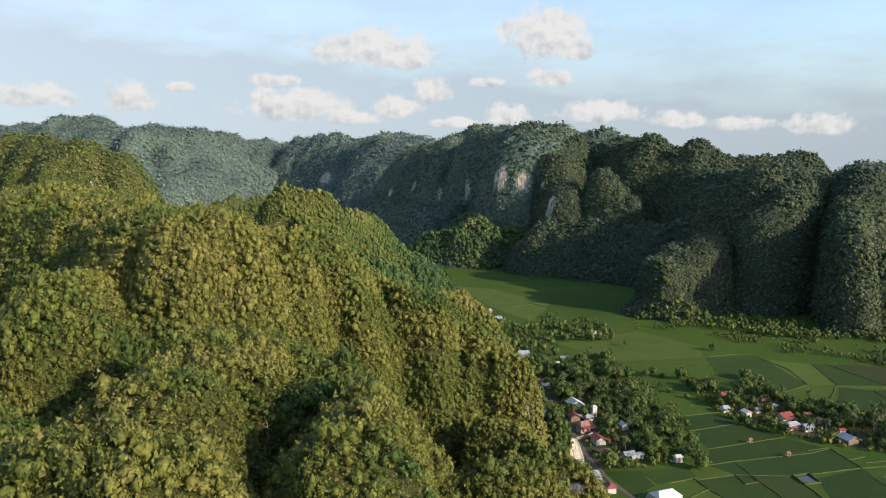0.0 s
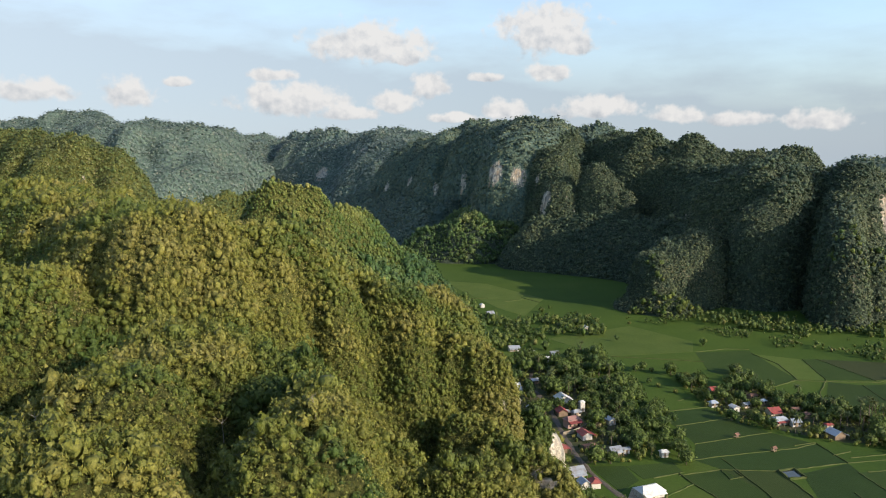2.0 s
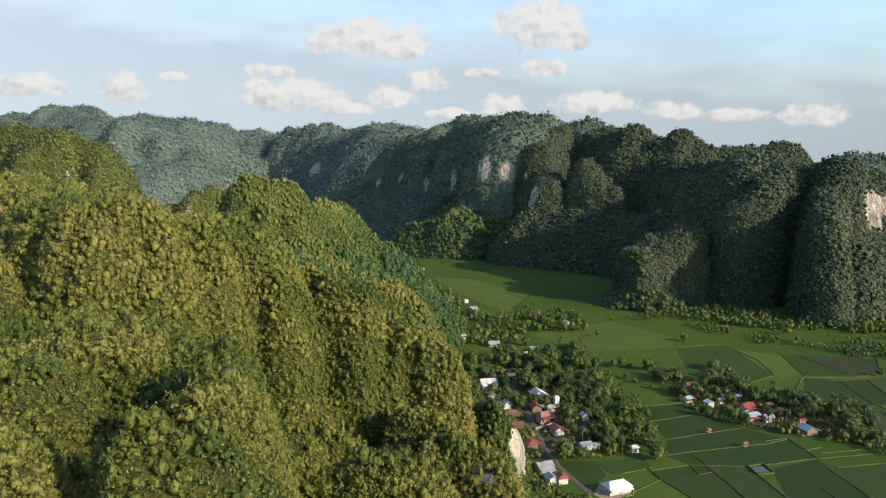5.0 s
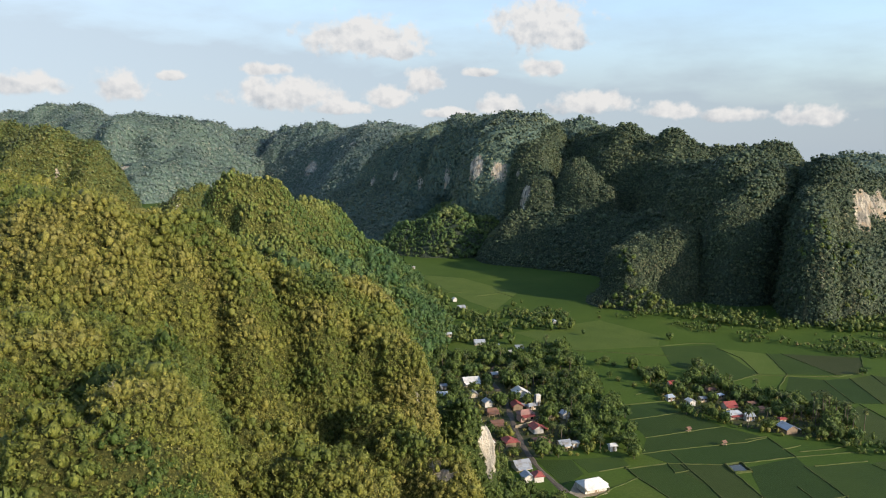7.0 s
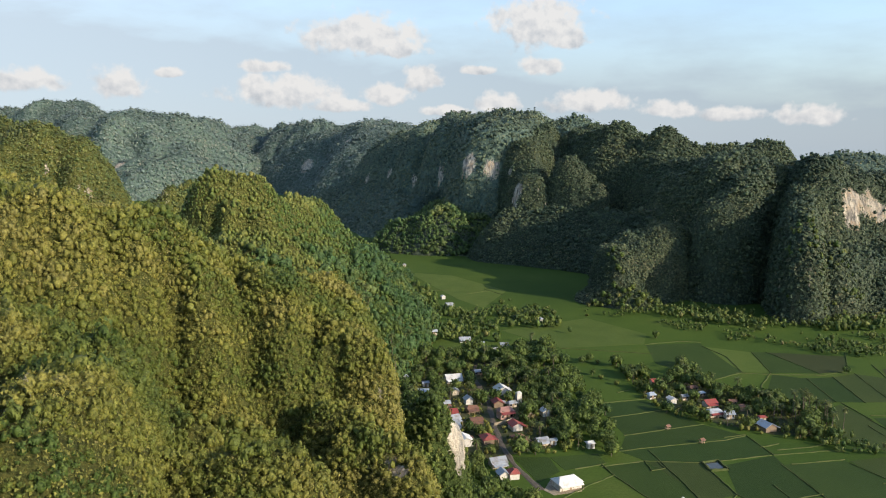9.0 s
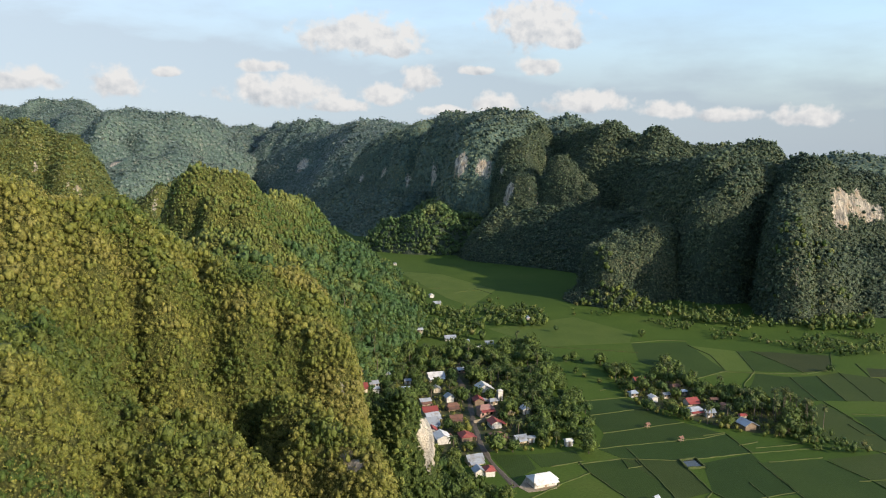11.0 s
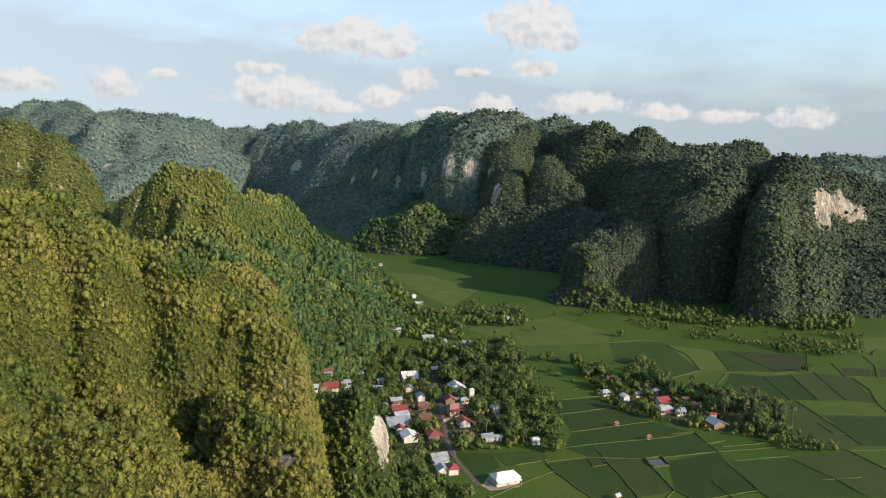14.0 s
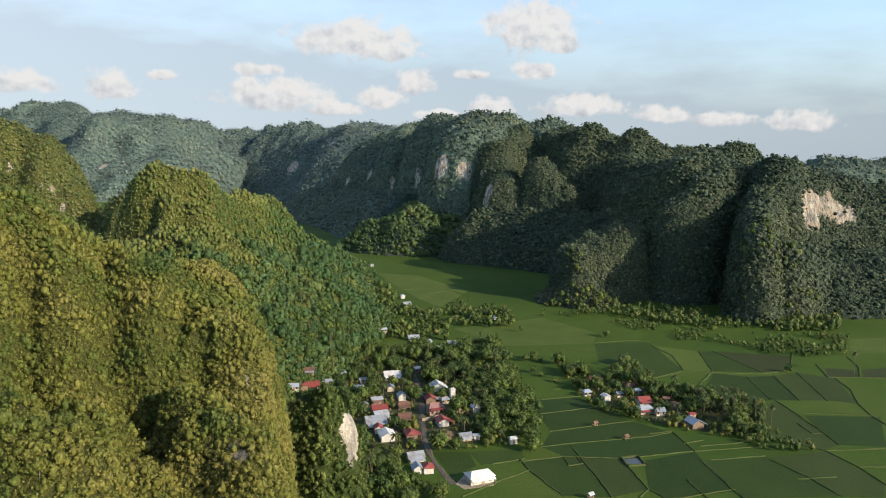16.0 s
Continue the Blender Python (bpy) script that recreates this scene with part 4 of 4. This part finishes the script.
WALLS = [plain_material("white_plaster", (0.55, 0.52, 0.47)), plain_material("timber_boards", (0.22, 0.16, 0.11)), plain_material("cream_plaster", (0.55, 0.47, 0.36)), plain_material("pink_plaster", (0.52, 0.33, 0.27))]
WALL_WORDS = ["white plaster walls", "brown timber walls", "cream plaster walls", "pink plaster walls"]
GLASS = plain_material("dark_window_pane", (0.03, 0.035, 0.04), 0.15)
FRAME = plain_material("painted_wood", (0.30, 0.22, 0.15))


def box(x0, x1, y0, y1, z0, z1):
    bm = bmesh.new()
    bmesh.ops.create_cube(bm, size=1)
    for v in bm.verts:
        v.co = Vector(((x0 + x1) / 2 + v.co.x * (x1 - x0), (y0 + y1) / 2 + v.co.y * (y1 - y0), (z0 + z1) / 2 + v.co.z * (z1 - z0)))
    return bm


def gable_roof(w, d, z, rise, over, thick=0.12, hip=0.0):
    """Two slopes (and hipped ends) of sheet roofing with thickness, ridge along x."""
    bm = bmesh.new()
    a, b, drop = w / 2 + over, d / 2 + over, over * rise / (d / 2)
    ring = []
    for up in (0, thick):
        ring.append([bm.verts.new(p) for p in ((-a, -b, z - drop + up), (a, -b, z - drop + up), (a, b, z - drop + up), (-a, b, z - drop + up), (-a + hip, 0, z + rise + up), (a - hip, 0, z + rise + up))])
    for k, r in enumerate(ring):
        for f in ((0, 1, 5, 4), (2, 3, 4, 5)) + (((1, 2, 5), (3, 0, 4)) if hip else ()):
            bm.faces.new([r[i] for i in (f if k else f[::-1])])
    low, top = ring
    for i, j in ((0, 1), (1, 2), (2, 3), (3, 0)) if hip else ((0, 1), (1, 5), (5, 2), (2, 3), (3, 4), (4, 0)):
        bm.faces.new((low[i], low[j], top[j], top[i]))
    return bm


def gabled_walls(w, d, z0, z, rise):
    """Four walls with gable ends, closed below."""
    bm = bmesh.new()
    low = [bm.verts.new(p) for p in ((-w / 2, -d / 2, z0), (w / 2, -d / 2, z0), (w / 2, d / 2, z0), (-w / 2, d / 2, z0))]
    top = [bm.verts.new(p) for p in ((-w / 2, -d / 2, z), (w / 2, -d / 2, z), (w / 2, d / 2, z), (-w / 2, d / 2, z))]
    peak = [bm.verts.new((-w / 2, 0, z + rise)), bm.verts.new((w / 2, 0, z + rise))]
    bm.faces.new((low[0], low[1], top[1], top[0])), bm.faces.new((low[2], low[3], top[3], top[2]))
    bm.faces.new((low[1], low[2], top[2], peak[1], top[1])), bm.faces.new((low[3], low[0], top[0], peak[0], top[3]))
    bm.faces.new(low[::-1])
    return bm


def window(house, x, y, z, facing, w=1.0, h=1.1):
    """A window on a wall: frame proud of it, pane set back in the frame. facing: 0 towards -y, 1 towards +x."""
    s = 0.06
    if facing == 0:
        f, g = box(x - w / 2 - 0.1, x + w / 2 + 0.1, y - s, y + 0.02, z - 0.1, z + h + 0.1), box(x - w / 2, x + w / 2, y - s - 0.012, y, z, z + h)
    else:
        f, g = box(x - 0.02, x + s, y - w / 2 - 0.1, y + w / 2 + 0.1, z - 0.1, z + h + 0.1), box(x, x + s + 0.012, y - w / 2, y + w / 2, z, z + h)
    frame_ob = part("window", f, FRAME, house)
    part("pane", g, GLASS, frame_ob)


HOUSE_COUNT = [0]


def house(x, y, width, colour, style=""):
    HOUSE_COUNT[0] += 1
    k = HOUSE_COUNT[0]
    rnd = random.Random(k * 31)
    w = width * (1.0 if style else 0.92)
    d = w * (0.62 + 0.2 * rnd.random())
    turn = rnd.choice((12, 18, 8, 100, 105, 24, 15)) if not style else 20
    if 84 < turn < 110:
        w, d = d * 1.1, w * 0.9
        w, d = max(w, d), min(w, d)
    storey = {"two": 4.0, "tower": 5.0, "big": 2.8}.get(style, 2.2 + 0.4 * rnd.random())
    rise = d * (0.20 + 0.12 * rnd.random()) if style != "tower" else 0.7
    wall = {"pink": 3, "white": 0, "brown": 1}.get(colour, rnd.choice((0, 0, 1, 2, 2)))
    ground_z = float(land_height(x, y)[0])
    body = new("house")
    body.matrix_world = pose(x, y, ground_z, 0, 0, turn)
    shape = "two-storey house" if style == "two" else "small square tower" if style == "tower" else "house"
    tagged(body, f"{'large ' if style == 'big' else ''}{shape} with a {ROOF_WORDS[colour]} roof and {WALL_WORDS[wall]}", "house", "village houses")
    hip = d * 0.35 if style == "big" or rnd.random() < 0.25 else 0.0
    part("wall", gabled_walls(w, d, -0.6, storey, rise if not hip else 0.01), WALLS[wall], body)
    part("roof", gable_roof(w, d, storey, rise, 0.5 if style != "tower" else 0.2, hip=hip), ROOFS[colour], body)
    part("door", box(-0.45, 0.45, -d / 2 - 0.05, -d / 2 + 0.02, 0.0, 2.0), FRAME, body)
    if w > 3.2:
        for fx in (-0.32, 0.32):
            window(body, w * fx, -d / 2, 1.0, 0)
            if style == "two":
                window(body, w * fx, -d / 2, 3.1, 0)
        window(body, w / 2, 0, 1.0, 1)
    if w > 4.4 and style != "tower":
        # lean-to porch along the front
        pd = 1.6 + rnd.random()
        bm = bmesh.new()
        z1, z0 = storey - 0.25, storey - 0.85
        quad = [(-w / 2, -d / 2 - 0.05, z1), (w / 2, -d / 2 - 0.05, z1), (w / 2, -d / 2 - pd, z0), (-w / 2, -d / 2 - pd, z0)]
        a, b = [bm.verts.new(p) for p in quad], [bm.verts.new((p[0], p[1], p[2] + 0.1)) for p in quad]
        bm.faces.new(a), bm.faces.new(b[::-1])
        for i in range(4):
            bm.faces.new((a[i], a[(i + 1) % 4], b[(i + 1) % 4], b[i]))
        part("porch_roof", bm, ROOFS[colour if rnd.random() < 0.6 else rnd.choice(("zinc", "brown", "red"))], body)
        for px in (-w / 2 + 0.15, 0.0, w / 2 - 0.15):
            part("post", box(px - 0.07, px + 0.07, -d / 2 - pd + 0.1, -d / 2 - pd + 0.24, -0.4, z0), FRAME, body)
    return body


HOUSES_A = [(90, 265, 9.4, "white", "big"), (66, 284, 6.6, "zinc"), (71, 273, 4.6, "red"), (67, 273, 4.6, "blue"), (54, 306, 8.0, "white"),
    (50, 314, 4.8, "red"), (48, 323, 9.5, "zinc"), (50, 331, 6.6, "zinc"), (49, 339, 7.3, "red"), (47, 352, 5.4, "zinc"),
    (59, 357, 5.0, "zinc"), (60, 345, 5.9, "brown"), (61, 330, 5.6, "brown"), (64, 308, 6.6, "red"), (75, 337, 6.8, "pink", "two"),
    (73, 353, 6.0, "red"), (77, 372, 8.2, "white"), (84, 358, 2.5, "white", "tower"), (80, 352, 4.3, "zinc"), (78, 323, 7.0, "red"),
    (78, 307, 8.1, "brown"), (87, 305, 5.2, "zinc")]
HOUSES_B = [(92, 305, 2.6, "zinc"), (94, 340, 4.7, "blue"), (107, 301, 3.3, "white"), (53, 392, 9.1, "white"), (53, 371, 4.6, "zinc"),
    (64, 475, 7.3, "zinc"), (73, 463, 5.0, "blue"), (79, 447, 7.4, "white"), (86, 439, 6.1, "zinc"), (88, 461, 5.0, "zinc"),
    (12, 354, 4.6, "red"), (15, 358, 7.5, "red"), (21, 369, 4.7, "zinc"), (22, 368, 4.6, "blue"), (27, 389, 4.0, "blue"),
    (37, 370, 5.1, "blue"), (38, 384, 3.3, "zinc"), (8, 348, 4.4, "blue"), (42, 345, 3.2, "zinc"), (13, 363, 5.0, "brown"),
    (67, 404, 4.4, "zinc"), (44, 484, 4.2, "zinc")]
HOUSES_C = [(161, 384, 6.1, "red"), (152, 363, 3.7, "blue"), (160, 356, 4.5, "white"), (168, 361, 3.5, "zinc"), (177, 374, 4.5, "brown"),
    (178, 365, 3.5, "blue"), (177, 351, 6.2, "red"), (174, 338, 7.1, "zinc"), (180, 335, 4.4, "blue"), (189, 353, 3.5, "brown"),
    (190, 345, 3.4, "brown"), (194, 331, 3.3, "red"), (191, 320, 7.4, "blue"), (54, 614, 4.3, "white"), (58, 584, 5.9, "zinc"),
    (24, 634, 3.5, "zinc"), (23, 645, 3.6, "zinc"), (18, 786, 3.4, "zinc"), (123, 531, 4.5, "zinc")]

for row in HOUSES_A + HOUSES_B + HOUSES_C:
    house(*row)


def field_hut(x, y, label):
    hut = new("field_hut")
    hut.matrix_world = pose(x, y, 0.0, 0, 0, 30)
    tagged(hut, label, "hut", "field huts")
    for sx in (-0.8, 0.8):
        for sy in (-0.7, 0.7):
            part("post", box(sx - 0.06, sx + 0.06, sy - 0.06, sy + 0.06, -0.2, 1.7), FRAME, hut)
    part("floor", box(-0.9, 0.9, -0.8, 0.8, 0.5, 0.6), FRAME, hut)
    part("roof", gable_roof(1.8, 1.6, 1.7, 0.6, 0.3), ROOFS["zinc" if x < 140 else "brown"], hut)


for x, y in ((146.4, 321.0), (156.0, 305.0), (128.2, 250.5)):
    field_hut(x, y, "small open field hut on posts in a rice field")

# ---- trees of the valley ----
BARK = plain_material("grey_brown_bark", (0.13, 0.105, 0.08), 0.9)
FROND = foliage_material("palm_fronds", (0.030, 0.050, 0.014), (0.060, 0.085, 0.022), (0.095, 0.110, 0.032), (0.16, 0.14, 0.06))


def trunk_shape(height, r0, r1, lean=0.0, limbs=0):
    """A tapered trunk, with limbs spreading into the crown."""
    bm = bmesh.new()

    def tube(points, radii):
        rings = []
        for p, r in zip(points, radii):
            rings.append([bm.verts.new(p + Vector((r * math.cos(a), r * math.sin(a), 0))) for a in (k * math.pi / 3 for k in range(6))])
        for a, b in zip(rings, rings[1:]):
            for k in range(6):
                bm.faces.new((a[k], a[(k + 1) % 6], b[(k + 1) % 6], b[k]))
        bm.faces.new(rings[-1])
    pts = [Vector((lean * (t ** 2) * height, 0.15 * math.sin(t * 5), t * height - (0.8 if t == 0 else 0))) for t in (0, 0.35, 0.7, 1)]
    tube(pts, [r0 + (r1 - r0) * t for t in (0, 0.35, 0.7, 1)])
    for k in range(limbs):
        a, z = 2 * math.pi * k / limbs + random.random(), height * (0.55 + 0.3 * random.random())
        start = Vector((0, 0, z))
        end = start + Vector((math.cos(a), math.sin(a), 0.9)) * height * 0.35
        tube([start, (start + end) / 2 + Vector((0, 0, 0.2)), end], [r1 * 1.1, r1 * 0.8, r1 * 0.4])
    return bm


def crown_mesh(name, verts, faces, mat, tint):
    ob = mesh_object(name, verts, faces, mat, {"tint": np.full(len(verts), tint)})
    return ob


def broadleaf_tree(height, radius, tint, lobes=8, leaves=320):
    tree = new("tree")
    v, f = crown_shape(lobes, leaves, 0.115, 1.0, 0.85)
    v = v * np.array([radius, radius, (height - height * 0.28) / 1.25]) + np.array([0, 0, height * 0.26])
    part("trunk", trunk_shape(height * 0.6, 0.28, 0.13, 0.02, 4), BARK, tree)
    crown = crown_mesh("crown", v, f, LEAVES_TREE, tint)
    crown.parent = tree
    return tree


def palm_tree(height, fronds, length, lean, fan=False):
    tree = new("palm_tree")
    part("trunk", trunk_shape(height, 0.22, 0.14, lean), BARK, tree)
    top = Vector((lean * height, 0.15 * math.sin(5), height))
    verts, faces = [], []
    for k in range(fronds):
        a = 2 * math.pi * (k * 0.382 if not fan else k / fronds * 3) + 0.2 * random.random()
        up = 0.9 - 1.3 * (k / fronds) if not fan else 1.0 - 1.9 * random.random()
        side = Vector((-math.sin(a), math.cos(a), 0))
        prev = None
        n = 4 if not fan else 2
        for j in range(n + 1):
            t = j / n
            out = length * t
            z = up * out - (1.1 if not fan else 0.25) * length * t * t * 0.75
            c = top + Vector((math.cos(a) * out * (1 - 0.15 * t), math.sin(a) * out * (1 - 0.15 * t), z))
            w = (0.42 * math.sin(math.pi * min(1, 0.12 + t * 0.95)) if not fan else 0.75 * t + 0.04) * length * 0.34
            base = len(verts)
            # a shallow V in section
            verts += [c + side * w + Vector((0, 0, -w * 0.45)), c, c - side * w + Vector((0, 0, -w * 0.45))]
            if prev is not None:
                for i in (0, 1):
                    faces += [(prev + i, prev + i + 1, base + i + 1), (prev + i, base + i + 1, base + i)]
            prev = base
    crown = crown_mesh("crown", np.array([x[:] for x in verts]), np.array(faces), FROND, 0.5 + 0.2 * random.random())
    crown.parent = tree
    return tree


def inside(points, x, y):
    hit = False
    for (ax, ay), (bx, by) in zip(points, points[1:] + points[:1]):
        if (ay > y) != (by > y) and x < (bx - ax) * (y - ay) / (by - ay) + ax:
            hit = not hit
    return hit


def off_line(points, x, y):
    best = 1e9
    for (ax, ay), (bx, by) in zip(points, points[1:]):
        ux, uy = bx - ax, by - ay
        t = min(1, max(0, ((x - ax) * ux + (y - ay) * uy) / (ux * ux + uy * uy)))
        best = min(best, math.hypot(x - ax - t * ux, y - ay - t * uy))
    return best


BELT = [(88, 450), (107, 471), (120, 425), (120, 372), (123, 339), (117, 292), (104, 292), (100, 324), (98, 363), (90, 397), (84, 425)]
UPPER = [(9, 756), (22, 690), (48, 634), (49, 575), (67, 569), (108, 599), (134, 577), (138, 494), (110, 510), (91, 518), (85, 475), (45, 478), (-1,
    633)]
INNER = [(-5, 424), (88, 450), (104, 363), (104, 298), (72, 292), (47, 261), (13, 347)]
SECOND = [(148, 425), (163, 408), (158, 372), (187, 425), (193, 382), (209, 359), (234, 346), (215, 303), (193, 310), (172, 324), (153, 342), (148,
    363)]
FOOT = [(161, 567), (177, 547), (211, 514), (238, 476), (273, 462), (291, 432), (328, 436), (354, 480), (323, 496), (288, 495), (250, 512), (217,
    538), (183, 578)]
CORNER = [(44, 292), (59, 271), (79, 251), (60, 244), (40, 252)]
HEDGE = [(229, 346), (219, 313), (231, 297), (230, 291), (209, 291), (205, 304)]

HOUSE_SPOTS = [(r[0], r[1], r[2]) for r in HOUSES_A + HOUSES_B + HOUSES_C]


def scattered(outline, spacing, seed, clear=0.75):
    """Places inside an outline, no closer than the spacing, off the lane and the houses and not in front of them."""
    rnd = random.Random(seed)
    xs, ys = [p[0] for p in outline], [p[1] for p in outline]
    area = (max(xs) - min(xs)) * (max(ys) - min(ys))
    found = []
    for _ in range(int(area / spacing ** 2 * 6)):
        x, y = rnd.uniform(min(xs), max(xs)), rnd.uniform(min(ys), max(ys))
        if not inside(outline, x, y) or off_line(ROAD, x, y) < 3.2:
            continue
        if any(abs(x - hx) < hw * clear + 1.6 and -hw * clear - 6.5 < y - hy < hw * clear + 1.5 for hx, hy, hw in HOUSE_SPOTS):
            continue
        if all((x - a) ** 2 + (y - b) ** 2 > spacing ** 2 for a, b in found):
            found.append((x, y))
    return found


TREES = [broadleaf_tree(h, r, t) for h, r, t in ((7.5, 3.0, 0.25), (9.0, 3.8, 0.35), (6.0, 2.6, 0.5), (8.0, 3.4, 0.1), (5.0, 2.3, 0.7), (10.0, 4.2, 0.4))]
PALMS = [palm_tree(h, 16, 2.9, lean) for h, lean in ((7.5, 0.06), (9.0, 0.1), (6.5, -0.08))]
FANS = [palm_tree(h, 30, 1.9, 0.01, True) for h in (11.0, 13.0)]
USED = {}
TREE_WORDS = "leafy green broadleaf tree among the village houses", "coconut palm with drooping green fronds", "tall fan palm with a round grey-green head"


def plant(kinds, x, y, size, group, words, category):
    ob = random.choice(kinds)
    z = float(land_height(x, y)[0])
    m = pose(x, y, z - 0.1, 0, 0, random.random() * 360) @ Matrix.Scale(size, 4)
    if ob.name in USED:
        c = copy_thing(ob, Matrix())
        c.matrix_basis = m
    else:
        USED[ob.name] = c = ob
        c.matrix_basis = m
    tagged(c, words, category, group)


random.seed(5)
for outline, spacing, seed, palms in ((BELT, 5.2, 1, 0.05), (INNER, 5.0, 2, 0.2), (SECOND, 5.6, 3, 0.12), (CORNER, 5.0, 4, 0.0)):
    for x, y in scattered(outline, spacing, seed):
        if random.random() < palms:
            plant(PALMS, x, y, 0.75 + 0.4 * random.random(), "village palms", TREE_WORDS[1], "palm")
        else:
            plant(TREES, x, y, 0.6 + 0.5 * random.random(), "village trees", TREE_WORDS[0], "tree")
for x, y in ((208, 330), (212, 328), (217, 327), (220, 323), (223, 330), (214, 333), (206, 324), (225, 318), (218, 335), (311, 400), (179, 398)):
    plant(FANS, x, y, 0.8 + 0.35 * random.random(), "fan palms", TREE_WORDS[2], "palm")
for x, y in ((192, 483), (130, 425), (135, 428), (139, 424), (126, 579), (134, 395), (131, 402), (140, 385), (275, 403), (160, 548)):
    plant(TREES, x, y, 0.45 + 0.2 * random.random(), "field trees", "lone small tree on a bank between rice fields", "tree")


def wood(outline, spacing, seed, radius, label, leaves=LEAVES_TREE, shapes=MID_CROWNS, lift=1.6, thin=-2.0):
    """A wood on the flat, too dense to count."""
    spots = np.array(scattered(outline, spacing, seed, 0.4))
    spots = spots[fbm(spots[:, 0] / 18, spots[:, 1] / 18, seed) > thin]
    z = land_height(spots[:, 0], spots[:, 1])
    r = radius * np.exp(RNG.normal(size=len(spots)) * 0.25)
    p = np.column_stack([spots, z + lift * RNG.random(len(spots))])
    v, f, t = planted(p, np.stack([r, 1.1 + 0.5 * RNG.random(len(spots))], -1), shapes, np.clip(0.4 + RNG.normal(size=len(spots)) * 0.2, 0, 1))
    tagged(mesh_object("wood", v, f, leaves, {"tint": t}), label, "wood", kind="stuff")


wood(UPPER, 4.0, 11, 2.2, "dense trees and bushes along the hill's foot", thin=-0.25)
wood(FOOT, 3.0, 12, 1.35, "bushes and palms along the foot of a ridge", LEAVES_TREE, thin=0.25)
FOOT_BACK = [(165, 575), (185, 578), (217, 545), (250, 520), (288, 500), (323, 500), (360, 500), (385, 545), (300, 548), (260, 565), (215, 582), (185, 602)]
wood(FOOT_BACK, 3.8, 16, 2.3, "dense dark trees at the foot of a ridge", LEAVES_TREE, thin=-0.6)
wood(HEDGE, 3.0, 13, 1.3, "low hedge and weeds on a field bank", LEAVES_TREE)
wood(INNER, 3.0, 14, 1.1, "garden shrubs between village houses", LEAVES, lift=0.2)
wood(SECOND, 2.6, 15, 1.1, "garden shrubs round a hamlet", LEAVES, lift=0.2)


# bare pale stems standing out of the scrub on the near hill
DEAD = plain_material("bleached_wood", (0.24, 0.215, 0.17), 0.9)


def bare_tree(height, seed):
    rnd = random.Random(seed)
    tree = new("dead_tree")

    def limb(a, b, r0, r1):
        bm = bmesh.new()
        mid = (a + b) / 2 + Vector((rnd.uniform(-1, 1), rnd.uniform(-1, 1), 0.3)) * (b - a).length * 0.09
        rings = []
        for p, r in ((a, r0), (mid, (r0 + r1) / 2), (b, r1)):
            rings.append([bm.verts.new(p + Vector((r * math.cos(k * 1.2566), r * math.sin(k * 1.2566), 0))) for k in range(5)])
        for lo, hi in zip(rings, rings[1:]):
            for k in range(5):
                bm.faces.new((lo[k], lo[(k + 1) % 5], hi[(k + 1) % 5], hi[k]))
        bm.faces.new(rings[-1])
        return bm
    top = Vector((rnd.uniform(-0.5, 0.5), rnd.uniform(-0.5, 0.5), height))
    part("trunk", limb(Vector((0, 0, -0.8)), top, 0.11, 0.04), DEAD, tree)
    for k in range(5):
        start = Vector((0, 0, 0)).lerp(top, 0.5 + 0.45 * rnd.random())
        a = rnd.random() * 6.28
        end = start + Vector((math.cos(a), math.sin(a), 0.8 + 0.5 * rnd.random())) * height * (0.16 + 0.14 * rnd.random())
        part("branch", limb(start, end, 0.05, 0.018), DEAD, tree)
    return tree


BARE_TREES = [bare_tree(h, k) for k, h in enumerate((4.2, 3.2, 5.0))]
for k, (x, y) in enumerate(((-101, 185), (-74, 179), (-54, 105), (-21, 98), (-41, 88), (-42, 79), (-9, 77), (-28, 157), (-6, 80), (-33, 74), (16, 99), (-48, 118), (4, 165))):
    source = BARE_TREES[k % 3]
    thing = source if k < 3 else copy_thing(source, Matrix())
    thing.matrix_basis = pose(x, y, float(hill_height(np.array([x * 1.0]), np.array([y * 1.0]), *HILLS["near"])[0]), 0, 0, k * 67) @ Matrix.Scale(0.55 + 0.07 * (k % 4), 4)
    tagged(thing, "bare pale dead tree standing out of green scrub", "dead tree", "dead trees")
